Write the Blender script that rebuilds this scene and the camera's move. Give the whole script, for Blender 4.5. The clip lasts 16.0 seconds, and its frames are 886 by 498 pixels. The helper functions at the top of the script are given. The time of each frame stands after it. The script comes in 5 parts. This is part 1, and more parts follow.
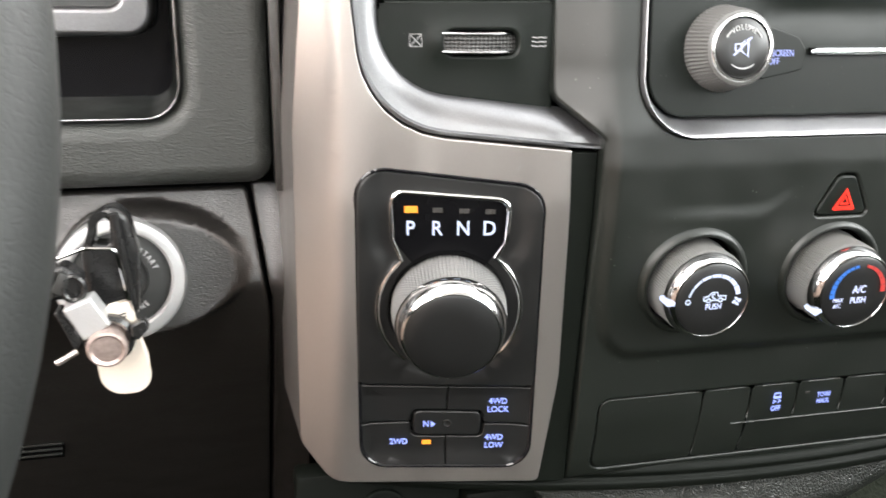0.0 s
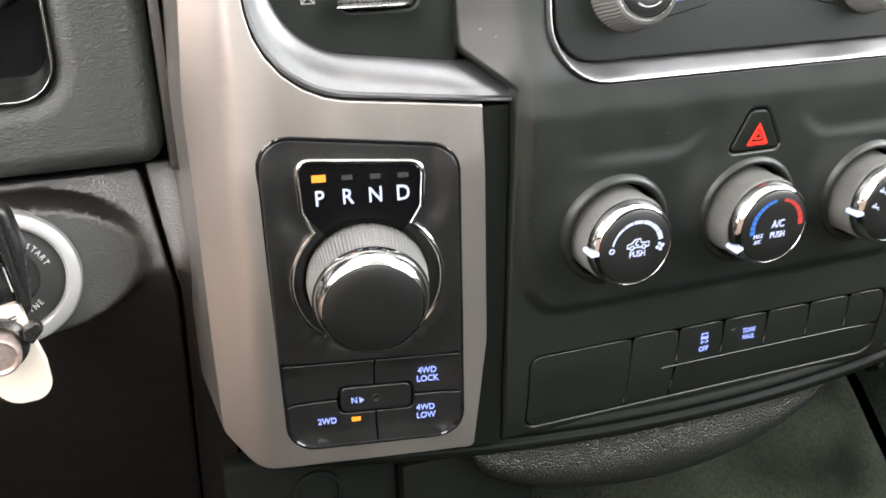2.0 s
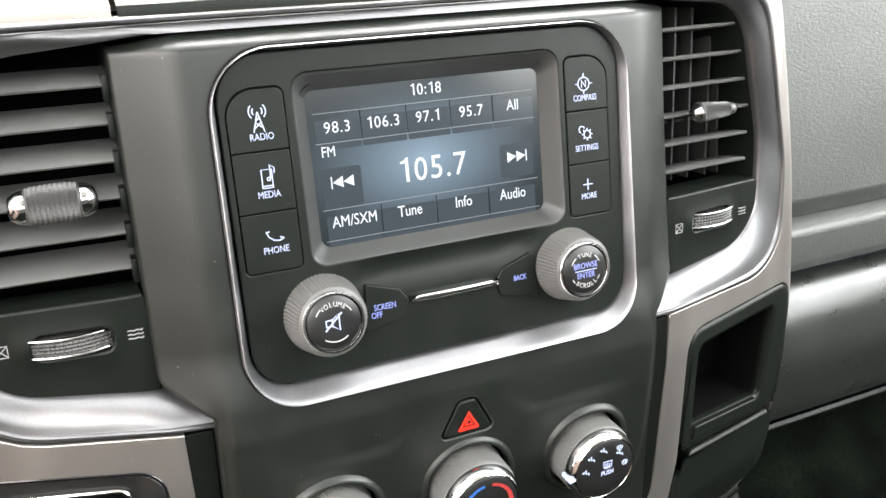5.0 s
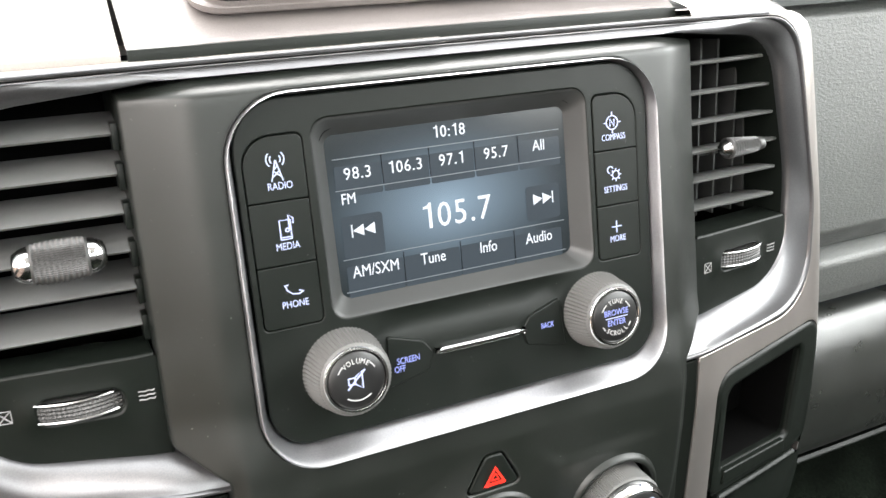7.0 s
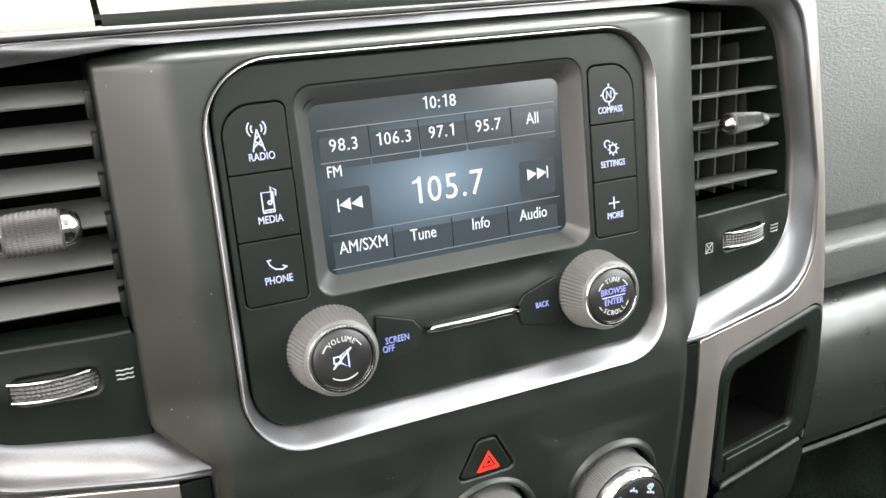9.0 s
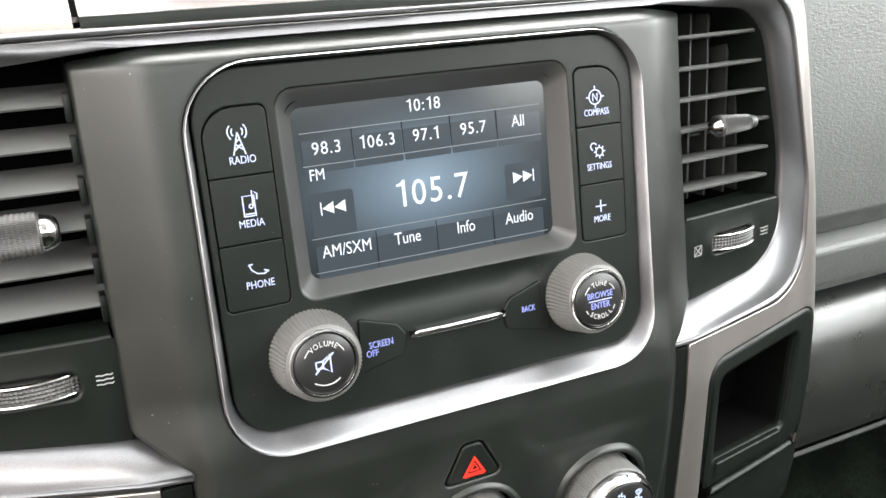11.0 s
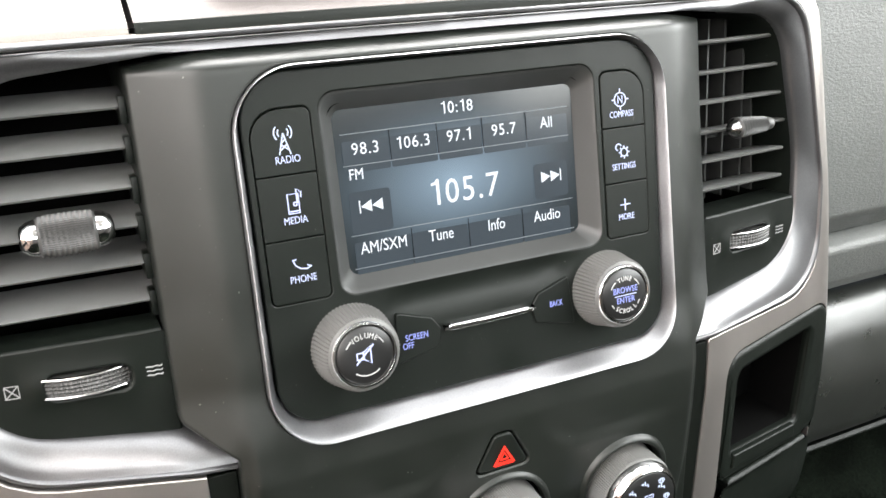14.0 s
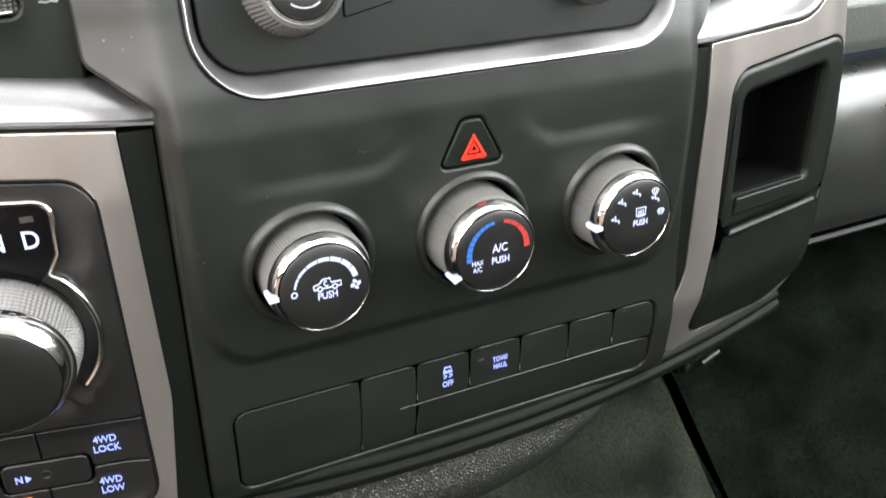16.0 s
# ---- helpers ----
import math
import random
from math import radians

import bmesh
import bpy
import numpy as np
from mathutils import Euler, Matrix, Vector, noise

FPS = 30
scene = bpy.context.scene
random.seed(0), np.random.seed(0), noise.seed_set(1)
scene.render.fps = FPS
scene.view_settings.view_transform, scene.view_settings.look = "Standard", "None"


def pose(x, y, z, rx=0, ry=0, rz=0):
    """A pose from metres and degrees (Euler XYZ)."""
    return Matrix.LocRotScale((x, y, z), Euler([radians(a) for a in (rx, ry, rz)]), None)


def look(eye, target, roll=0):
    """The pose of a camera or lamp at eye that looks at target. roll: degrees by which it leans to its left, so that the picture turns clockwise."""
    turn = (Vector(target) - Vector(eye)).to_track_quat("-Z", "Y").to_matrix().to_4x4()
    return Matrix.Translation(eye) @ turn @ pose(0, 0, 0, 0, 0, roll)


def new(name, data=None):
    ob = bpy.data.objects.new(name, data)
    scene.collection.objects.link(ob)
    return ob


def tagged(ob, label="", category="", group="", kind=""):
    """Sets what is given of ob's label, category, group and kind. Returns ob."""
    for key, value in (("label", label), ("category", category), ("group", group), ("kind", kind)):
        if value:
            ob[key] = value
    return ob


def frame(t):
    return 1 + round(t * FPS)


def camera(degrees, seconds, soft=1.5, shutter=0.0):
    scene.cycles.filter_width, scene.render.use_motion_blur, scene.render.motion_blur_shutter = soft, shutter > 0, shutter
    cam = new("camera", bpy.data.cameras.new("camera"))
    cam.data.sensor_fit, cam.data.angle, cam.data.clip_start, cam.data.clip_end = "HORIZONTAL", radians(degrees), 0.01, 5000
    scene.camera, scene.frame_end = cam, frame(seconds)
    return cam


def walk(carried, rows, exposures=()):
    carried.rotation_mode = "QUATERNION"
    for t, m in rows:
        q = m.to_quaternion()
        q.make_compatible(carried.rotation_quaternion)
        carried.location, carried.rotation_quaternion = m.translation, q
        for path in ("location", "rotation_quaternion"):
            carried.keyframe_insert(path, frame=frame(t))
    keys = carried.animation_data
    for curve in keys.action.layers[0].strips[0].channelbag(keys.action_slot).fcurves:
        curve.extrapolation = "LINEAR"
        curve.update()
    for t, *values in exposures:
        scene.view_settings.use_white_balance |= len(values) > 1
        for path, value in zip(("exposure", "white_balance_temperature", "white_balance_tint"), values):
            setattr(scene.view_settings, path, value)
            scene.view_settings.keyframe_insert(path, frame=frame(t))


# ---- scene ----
cam = camera(53.9, 16.0, shutter=0.5)
PATH = [
    (0, (-0.2536, -0.3430, 0.7553), (0.1823, 1.5270, 0.1939), 0.61),
    (0.5, (-0.2485, -0.3280, 0.7464), (0.2745, 1.5160, 0.1749), -0.20),
    (1, (-0.2495, -0.3240, 0.7444), (0.3127, 1.5040, 0.1593), -1.80),
    (1.5, (-0.2465, -0.3210, 0.7464), (0.3341, 1.4870, 0.1175), -2.20),
    (2, (-0.2486, -0.3270, 0.7524), (0.3593, 1.4640, 0.1017), -2.50),
    (2.5, (-0.2360, -0.3470, 0.7895), (0.3972, 1.4260, 0.1141), -2.50),
    (3, (-0.2054, -0.3710, 0.8279), (0.4390, 1.3900, 0.1336), -2.70),
    (3.5, (-0.1647, -0.3770, 0.8573), (0.5168, 1.3640, 0.1474), -2.80),
    (4, (-0.1509, -0.3710, 0.8774), (0.5549, 1.3870, 0.2368), -3.01),
    (4.2, (-0.1508, -0.3610, 0.8704), (0.5867, 1.3910, 0.2511), -2.72),
    (6.3, (-0.1589, -0.3410, 0.8773), (0.6275, 1.3980, 0.2776), -3.12),
    (6.5, (-0.1639, -0.3380, 0.8823), (0.6273, 1.4010, 0.2896), -3.23),
    (7, (-0.1539, -0.3220, 0.8814), (0.6343, 1.4200, 0.2936), -3.23),
    (7.5, (-0.1478, -0.3190, 0.8715), (0.6384, 1.4250, 0.2857), -3.23),
    (8, (-0.1468, -0.3170, 0.8695), (0.6354, 1.4280, 0.2866), -3.33),
    (8.5, (-0.1468, -0.3160, 0.8685), (0.6324, 1.4310, 0.2816), -3.32),
    (9, (-0.1448, -0.3160, 0.8685), (0.6305, 1.4310, 0.2786), -3.42),
    (11.5, (-0.1378, -0.3160, 0.8676), (0.6394, 1.4330, 0.2857), -3.52),
    (12, (-0.1388, -0.3170, 0.8686), (0.6403, 1.4320, 0.2897), -3.53),
    (12.5, (-0.1388, -0.3180, 0.8686), (0.6483, 1.4290, 0.2948), -3.53),
    (13, (-0.1418, -0.3190, 0.8685), (0.6403, 1.4300, 0.2957), -3.53),
    (13.5, (-0.1468, -0.3210, 0.8705), (0.6373, 1.4270, 0.2967), -3.53),
    (14, (-0.1568, -0.3230, 0.8694), (0.6243, 1.4260, 0.2955), -3.53),
    (14.5, (-0.1592, -0.3390, 0.8123), (0.6230, 1.4050, 0.2245), -3.42),
    (15, (-0.1567, -0.3230, 0.7664), (0.6245, 1.4210, 0.1785), -3.42),
    (15.5, (-0.1476, -0.3130, 0.7565), (0.6291, 1.4190, 0.1256), -3.52),
    (16, (-0.1426, -0.3090, 0.7535), (0.6190, 1.3970, 0.0395), -3.61),
]
walk(cam, [(t, look(eye, target, roll)) for t, eye, target, roll in PATH],
     [(0, 0.26), (2, 0.22), (2.5, 0.36), (4, 0.24), (6.3, 0.18), (9, 0.16), (11.3, 0.16), (14, 0.14), (14.5, 0.16), (15, 0.45), (15.5, 0.35), (16, 0.30)])


# ---- light ----
world = bpy.data.worlds.new("overcast_sky")
scene.world = world
world.use_nodes = True
wn, wl = world.node_tree.nodes, world.node_tree.links
sky = wn.new("ShaderNodeTexSky")
sky.sky_type, sky.sun_disc = "NISHITA", False
sky.sun_elevation, sky.sun_rotation, sky.air_density, sky.dust_density = radians(50), radians(-30), 1.0, 4.0
wl.new(sky.outputs[0], wn["Background"].inputs[0])
wn["Background"].inputs[1].default_value = 0.12


def lamp(name, kind, m, energy, color, **more):
    data = bpy.data.lights.new(name, kind)
    data.energy, data.color = energy, color
    for key, value in more.items():
        if key == "size":
            data.size = value
        elif key == "size_y":
            data.size_y = value
        elif key == "angle":
            data.angle = value
        elif key == "shape":
            data.shape = value
    ob = new(name, data)
    ob.matrix_world = m
    return ob


lamp("sun", "SUN", look((0.3, 2, 4), (0, 0, 0.7)), 1.0, (1, 0.96, 0.9), angle=radians(20))
lamp("windshield_daylight", "AREA", look((-0.05, 0.36, 1.22), (-0.05, -0.24, 0.52)), 66.0, (1, 0.985, 0.96), shape="RECTANGLE", size=1.4, size_y=0.60)
lamp("driver_window_daylight", "AREA", look((-0.80, -0.45, 1.12), (-0.1, -0.05, 0.76)), 32.0, (1, 0.94, 0.90), shape="RECTANGLE", size=1.25, size_y=0.62)
lamp("passenger_window_daylight", "AREA", look((0.80, -0.45, 1.12), (0.1, -0.05, 0.76)), 34.0, (0.98, 1.0, 0.98), shape="RECTANGLE", size=1.25, size_y=0.62)
lamp("rear_window_daylight", "AREA", look((0.0, -1.55, 1.10), (0, 0, 0.72)), 11.0, (0.98, 1.0, 0.97), shape="RECTANGLE", size=1.3, size_y=0.30)
# Added fill from overhead; the cabin has no known opening there.
lamp("overhead_fill", "AREA", look((0, -0.15, 1.43), (0, -0.149, 0.5)), 11.0, (1, 1.0, 0.98), shape="RECTANGLE", size=1.44, size_y=0.46)


# ---- materials ----
def material(name, color, rough=0.5, metal=0.0, grain=0.0, grain_scale=1500, cells=0.0, cell_scale=420, vary=0.12, dust=0.0, spec=0.5, coat=0.0, stretch=None):
    """A surface with colour drift, fine grain, leather-like cells and dust specks. Scales are per metre."""
    m = bpy.data.materials.new(name)
    m.use_nodes = True
    n, l = m.node_tree.nodes, m.node_tree.links
    b = n["Principled BSDF"]
    b.inputs["Metallic"].default_value, b.inputs["Specular IOR Level"].default_value = metal, spec
    b.inputs["Coat Weight"].default_value, b.inputs["Coat Roughness"].default_value = coat, 0.05
    geo = n.new("ShaderNodeNewGeometry")
    at = geo.outputs["Position"]
    if stretch:
        sm = n.new("ShaderNodeVectorMath")
        sm.operation = "MULTIPLY"
        sm.inputs[1].default_value = stretch
        l.new(at, sm.inputs[0])
        at = sm.outputs[0]

    def noise_at(scale, detail=3.0):
        t = n.new("ShaderNodeTexNoise")
        t.inputs["Scale"].default_value, t.inputs["Detail"].default_value = scale, detail
        l.new(at, t.inputs["Vector"])
        return t.outputs[0]

    def ramp(src, lo, hi, a, c):
        r = n.new("ShaderNodeMapRange")
        r.inputs[1].default_value, r.inputs[2].default_value, r.inputs[3].default_value, r.inputs[4].default_value = lo, hi, a, c
        l.new(src, r.inputs[0])
        return r.outputs[0]

    big, fine = noise_at(18, 4), noise_at(grain_scale, 2)
    both = n.new("ShaderNodeMath")
    both.operation = "MULTIPLY"
    l.new(ramp(big, 0.3, 0.7, 1 - vary, 1 + vary), both.inputs[0])
    l.new(ramp(fine, 0.3, 0.7, 1 - vary * 0.6, 1 + vary * 0.6), both.inputs[1])
    tint = n.new("ShaderNodeVectorMath")
    tint.operation = "SCALE"
    tint.inputs[0].default_value = color
    l.new(both.outputs[0], tint.inputs["Scale"])
    out = tint.outputs[0]
    if dust:
        specks = ramp(noise_at(900, 0), 0.865, 0.89, 0, dust)
        mix = n.new("ShaderNodeMix")
        mix.data_type = "RGBA"
        mix.inputs["B"].default_value = (0.35, 0.34, 0.32, 1)
        for s in mix.inputs:
            if s.name == "A" and s.type == "RGBA":
                l.new(out, s)
            if s.name == "B" and s.type == "RGBA":
                s.default_value = (0.35, 0.34, 0.32, 1)
            if s.name == "Factor" and s.type == "VALUE":
                l.new(specks, s)
        out = [o for o in mix.outputs if o.type == "RGBA"][0]
    l.new(out, b.inputs["Base Color"])
    l.new(ramp(noise_at(60, 3), 0.3, 0.7, max(rough - 0.05, 0.02), min(rough + 0.06, 1)), b.inputs["Roughness"])
    if grain or cells:
        bump = n.new("ShaderNodeBump")
        bump.inputs["Strength"].default_value, bump.inputs["Distance"].default_value = 1.0, 1.0
        height = ramp(fine, 0, 1, 0, grain)
        if cells:
            warp = n.new("ShaderNodeTexNoise")
            warp.inputs["Scale"].default_value = 260
            l.new(at, warp.inputs["Vector"])
            mixv = n.new("ShaderNodeVectorMath")
            mixv.operation = "MULTIPLY_ADD"
            mixv.inputs[1].default_value = (0.0014, 0.0014, 0.0014)
            l.new(warp.outputs["Color"], mixv.inputs[0])
            l.new(at, mixv.inputs[2])
            v = n.new("ShaderNodeTexVoronoi")
            v.feature = "DISTANCE_TO_EDGE"
            v.inputs["Scale"].default_value = cell_scale
            l.new(mixv.outputs[0], v.inputs["Vector"])
            add = n.new("ShaderNodeMath")
            l.new(height, add.inputs[0])
            l.new(ramp(v.outputs["Distance"], 0, 0.25, 0, cells), add.inputs[1])
            height = add.outputs[0]
        l.new(height, bump.inputs["Height"])
        l.new(bump.outputs[0], b.inputs["Normal"])
    return m


def glow(name, color, strength, base=(0.02, 0.02, 0.02), rough=0.4):
    m = bpy.data.materials.new(name)
    m.use_nodes = True
    b = m.node_tree.nodes["Principled BSDF"]
    b.inputs["Base Color"].default_value = (*base, 1)
    b.inputs["Roughness"].default_value = rough
    b.inputs["Emission Color"].default_value, b.inputs["Emission Strength"].default_value = (*color, 1), strength
    return m


FASCIA = material("soft_black_plastic", (0.0076, 0.0092, 0.0076), 0.38, spec=0.45, grain=0.00004, grain_scale=2600, dust=0.3)
BLACK = material("black_plastic", (0.0049, 0.0065, 0.0052), 0.42, grain=0.00003, grain_scale=2600, dust=0.15, spec=0.20)
# Near-black for cavities, gaps and backings: shade is put into the colour.
DARK = material("cavity_shade_black", (0.0022, 0.0022, 0.0022), 0.9, spec=0.03)
GREY = material("grey_black_plastic", (0.028, 0.029, 0.028), 0.42, grain=0.00003, grain_scale=2600)
LEATHER = material("grained_black_vinyl", (0.0300, 0.0325, 0.0300), 0.42, grain=0.00042, grain_scale=900, cells=0.00010, cell_scale=900, stretch=(0.5, 1, 1.15))
KNEEPANEL = material("glossy_dark_vinyl", (0.0200, 0.0183, 0.0170), 0.33, spec=1.0, grain=0.00016, grain_scale=1000, cells=0.00006, cell_scale=850, stretch=(0.6, 1, 1.15))
GLOVE = material("smooth_black_vinyl", (0.0155, 0.0168, 0.0152), 0.31, spec=0.75, grain=0.00008, grain_scale=800, cells=0.00003, cell_scale=800)
KNEE = material("coarse_black_vinyl", (0.0140, 0.0160, 0.0140), 0.36, grain=0.00005, cells=0.00036, cell_scale=640)
LOWTRIM = material("dull_black_trim", (0.0027, 0.0038, 0.0027), 0.6, spec=0.12, grain=0.00004)
TAB = material("dark_knurled_rubber", (0.034, 0.034, 0.033), 0.42)
WIRE = material("bright_satin_chrome", (0.72, 0.71, 0.70), 0.16, metal=1.0, vary=0.04)
DULLCHROME = material("dark_chrome", (0.36, 0.36, 0.36), 0.2, metal=1.0, vary=0.05)
# Invented tan for the unseen left door, to bounce warm light on the surround.
BOUNCETAN = material("tan_bounce_trim", (0.50, 0.36, 0.29), 0.6, grain=0.0001)
PADGREY = material("grained_grey_vinyl", (0.060, 0.063, 0.060), 0.45, grain=0.00034, grain_scale=680, cells=0.00005, cell_scale=700, stretch=(0.55, 1, 1.1))
TOPPAD = material("warm_grey_dash_vinyl", (0.108, 0.096, 0.092), 0.52, grain=0.00003, cells=0.00003, cell_scale=800, spec=0.3)
HOOD = material("pale_satin_hood", (0.20, 0.183, 0.166), 0.42, metal=0.2, grain=0.00002)
CHAMPAGNE = material("champagne_satin_paint", (0.430, 0.404, 0.382), 0.33, metal=0.88, grain=0.0, grain_scale=3500, vary=0.03, stretch=(1, 1, 0.12))
SILVER = material("satin_silver", (0.185, 0.185, 0.19), 0.38, metal=0.95, grain=0.000012, grain_scale=1800, vary=0.14)
FRAMEMETAL = material("bright_satin_silver", (0.35, 0.35, 0.36), 0.42, metal=0.95, grain=0.000012, grain_scale=1800, vary=0.14)
RINGMETAL = material("pale_satin_metal", (0.44, 0.44, 0.44), 0.5, metal=0.5, vary=0.05)
CHROME = material("polished_chrome", (0.60, 0.60, 0.60), 0.12, metal=1.0, vary=0.03)
GRIP = material("ribbed_grip", (0.092, 0.093, 0.090), 0.45, grain=0.00003)
KNURL = material("pale_knurled_grip", (0.145, 0.143, 0.139), 0.38, metal=0.35, grain=0.00003)
SLAT = material("slat_grey_plastic", (0.104, 0.106, 0.104), 0.36, grain=0.00003, grain_scale=2600)
RUBBER = material("ribbed_grey_rubber", (0.082, 0.081, 0.078), 0.5, grain=0.00004)
CAP = material("satin_black_cap", (0.0088, 0.0090, 0.0090), 0.36, grain=0.00003, grain_scale=3000)
GLOSS = material("gloss_black", (0.006, 0.006, 0.007), 0.08, vary=0.02)
BLACKGLASS = material("smoked_display_lens", (0.003, 0.003, 0.0035), 0.25, spec=0.14, vary=0.02)
CARPET = material("grey_carpet", (0.0135, 0.0155, 0.0115), 0.95, grain=0.0014, grain_scale=500, vary=0.6, spec=0.05)
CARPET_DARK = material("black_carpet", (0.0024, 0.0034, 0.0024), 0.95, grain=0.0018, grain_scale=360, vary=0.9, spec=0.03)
HEADLINER = material("grey_headliner", (0.45, 0.44, 0.42), 0.9, grain=0.0002)
TRIM = material("dark_door_trim", (0.05, 0.048, 0.045), 0.6, grain=0.0001)
TAG = material("cream_plastic_tag", (0.62, 0.55, 0.47), 0.45, vary=0.06)
COPPER = material("worn_steel", (0.56, 0.49, 0.46), 0.32, metal=0.85, vary=0.15)
WORN = material("dull_worn_steel", (0.42, 0.34, 0.31), 0.48, metal=0.7, vary=0.25, grain_scale=400)
KEYBLACK = material("key_black_plastic", (0.014, 0.014, 0.014), 0.25, vary=0.1)
INK = material("grey_print", (0.62, 0.62, 0.62), 0.6)
PRINT = material("faint_grey_print", (0.22, 0.22, 0.22), 0.6)
INK_DARK = material("dark_print", (0.03, 0.03, 0.03), 0.6)
WHEEL = material("wheel_leather", (0.013, 0.014, 0.0132), 0.55, spec=0.3, grain=0.00004, cells=0.00003, cell_scale=620)
RED = glow("red_lens", (1, 0.05, 0.03), 0.55, (0.6, 0.02, 0.01))
LITBLUE = glow("lit_blue_legend", (0.36, 0.42, 1.0), 1.25)
LIT = glow("lit_legend", (0.30, 0.38, 1.0), 1.7)
LITWHITE = glow("lit_white", (0.68, 0.77, 1.0), 1.25)
LITGREY = glow("lit_grey", (0.6, 0.6, 0.58), 0.4, (0.3, 0.3, 0.3))
AMBER = glow("amber_lamp", (1, 0.30, 0.012), 1.7)
UNLIT = material("unlit_lamp", (0.035, 0.033, 0.031), 0.3)
BLUE = glow("blue_mark", (0.02, 0.22, 0.85), 0.9)
REDMARK = glow("red_mark", (0.9, 0.04, 0.03), 0.75)
SCREENTEXT = glow("screen_text", (0.86, 0.92, 1.0), 1.1)
LITRADIO = glow("lit_radio_legend", (0.62, 0.68, 1.0), 1.45)
SCREENLINE = glow("screen_line", (0.42, 0.50, 0.56), 0.5)
SCREENKEY = glow("screen_key", (0.060, 0.085, 0.105), 0.75, (0.008, 0.008, 0.009), 0.18)


def screen_material():
    """The lit display: a dark blue-grey picture with a pale blue glow in the middle."""
    m = bpy.data.materials.new("lit_display")
    m.use_nodes = True
    n, l = m.node_tree.nodes, m.node_tree.links
    b = n["Principled BSDF"]
    b.inputs["Base Color"].default_value, b.inputs["Roughness"].default_value = (0.008, 0.008, 0.009, 1), 0.18
    geo = n.new("ShaderNodeNewGeometry")
    mp = n.new("ShaderNodeMapping")
    mp.vector_type = "TEXTURE"
    mp.inputs["Location"].default_value, mp.inputs["Scale"].default_value = (-0.004, 0, 0.792), (0.074, 10, 0.044)
    g = n.new("ShaderNodeTexGradient")
    g.gradient_type = "QUADRATIC_SPHERE"
    r = n.new("ShaderNodeValToRGB")
    r.color_ramp.elements[0].color, r.color_ramp.elements[1].color = (0.015, 0.025, 0.028, 1), (0.32, 0.45, 0.57, 1)
    l.new(geo.outputs["Position"], mp.inputs[0])
    l.new(mp.outputs[0], g.inputs[0])
    l.new(g.outputs[1], r.inputs[0])
    l.new(r.outputs[0], b.inputs["Emission Color"])
    b.inputs["Emission Strength"].default_value = 0.9
    return m


DISPLAY = screen_material()


# ---- shape helpers ----
def smooth(a, b, v):
    k = min(max((v - a) / (b - a), 0.0), 1.0)
    return k * k * (3 - 2 * k)


def fillet(pts, n=6, mirror=False):
    """A closed outline from corners (x, z, radius)."""
    out, c = [], len(pts)
    for i, (x, z, r) in enumerate(pts):
        p, a, b = Vector((x, z)), Vector(pts[i - 1][:2]), Vector(pts[(i + 1) % c][:2])
        u, v = (a - p), (b - p)
        if r <= 0:
            out.append(p)
            continue
        half = u.angle(v) / 2
        d = min(r / math.tan(half), u.length * 0.49, v.length * 0.49)
        rr = d * math.tan(half)
        u.normalize(), v.normalize()
        mid = p + (u + v).normalized() * (rr / math.sin(half))
        s, e = p + u * d - mid, p + v * d - mid
        ang = math.atan2(s.x * e.y - s.y * e.x, s.dot(e))
        for k in range(n + 1):
            t = ang * k / n
            out.append(mid + Vector((s.x * math.cos(t) - s.y * math.sin(t), s.x * math.sin(t) + s.y * math.cos(t))))
    if sum(p.x * q.y - q.x * p.y for p, q in zip(out, out[1:] + out[:1])) < 0:
        out.reverse()
    return out


def flipped(pts):
    """Corners on the other side of the middle line."""
    return [(-x, z, r) for x, z, r in reversed(pts)]


def rect(x0, z0, x1, z1, r):
    return fillet([(x0, z0, r), (x1, z0, r), (x1, z1, r), (x0, z1, r)])


def circle(cx, cz, r, n=40):
    return [Vector((cx + r * math.cos(2 * math.pi * k / n), cz + r * math.sin(2 * math.pi * k / n))) for k in range(n)]


def grown(loop, d):
    """The closed loop moved outward by d."""
    out, c = [], len(loop)
    for i, p in enumerate(loop):
        e, f = (p - loop[i - 1]), (loop[(i + 1) % c] - p)
        e = e.normalized() if e.length > 1e-9 else f.normalized()
        f = f.normalized() if f.length > 1e-9 else e
        t = e + f
        nrm = Vector((t.y, -t.x)).normalized() if t.length > 1e-9 else Vector((e.y, -e.x))
        k = 1 / max(nrm.dot(Vector((e.y, -e.x))), 0.5)
        out.append(p + nrm * d * k)
    return out


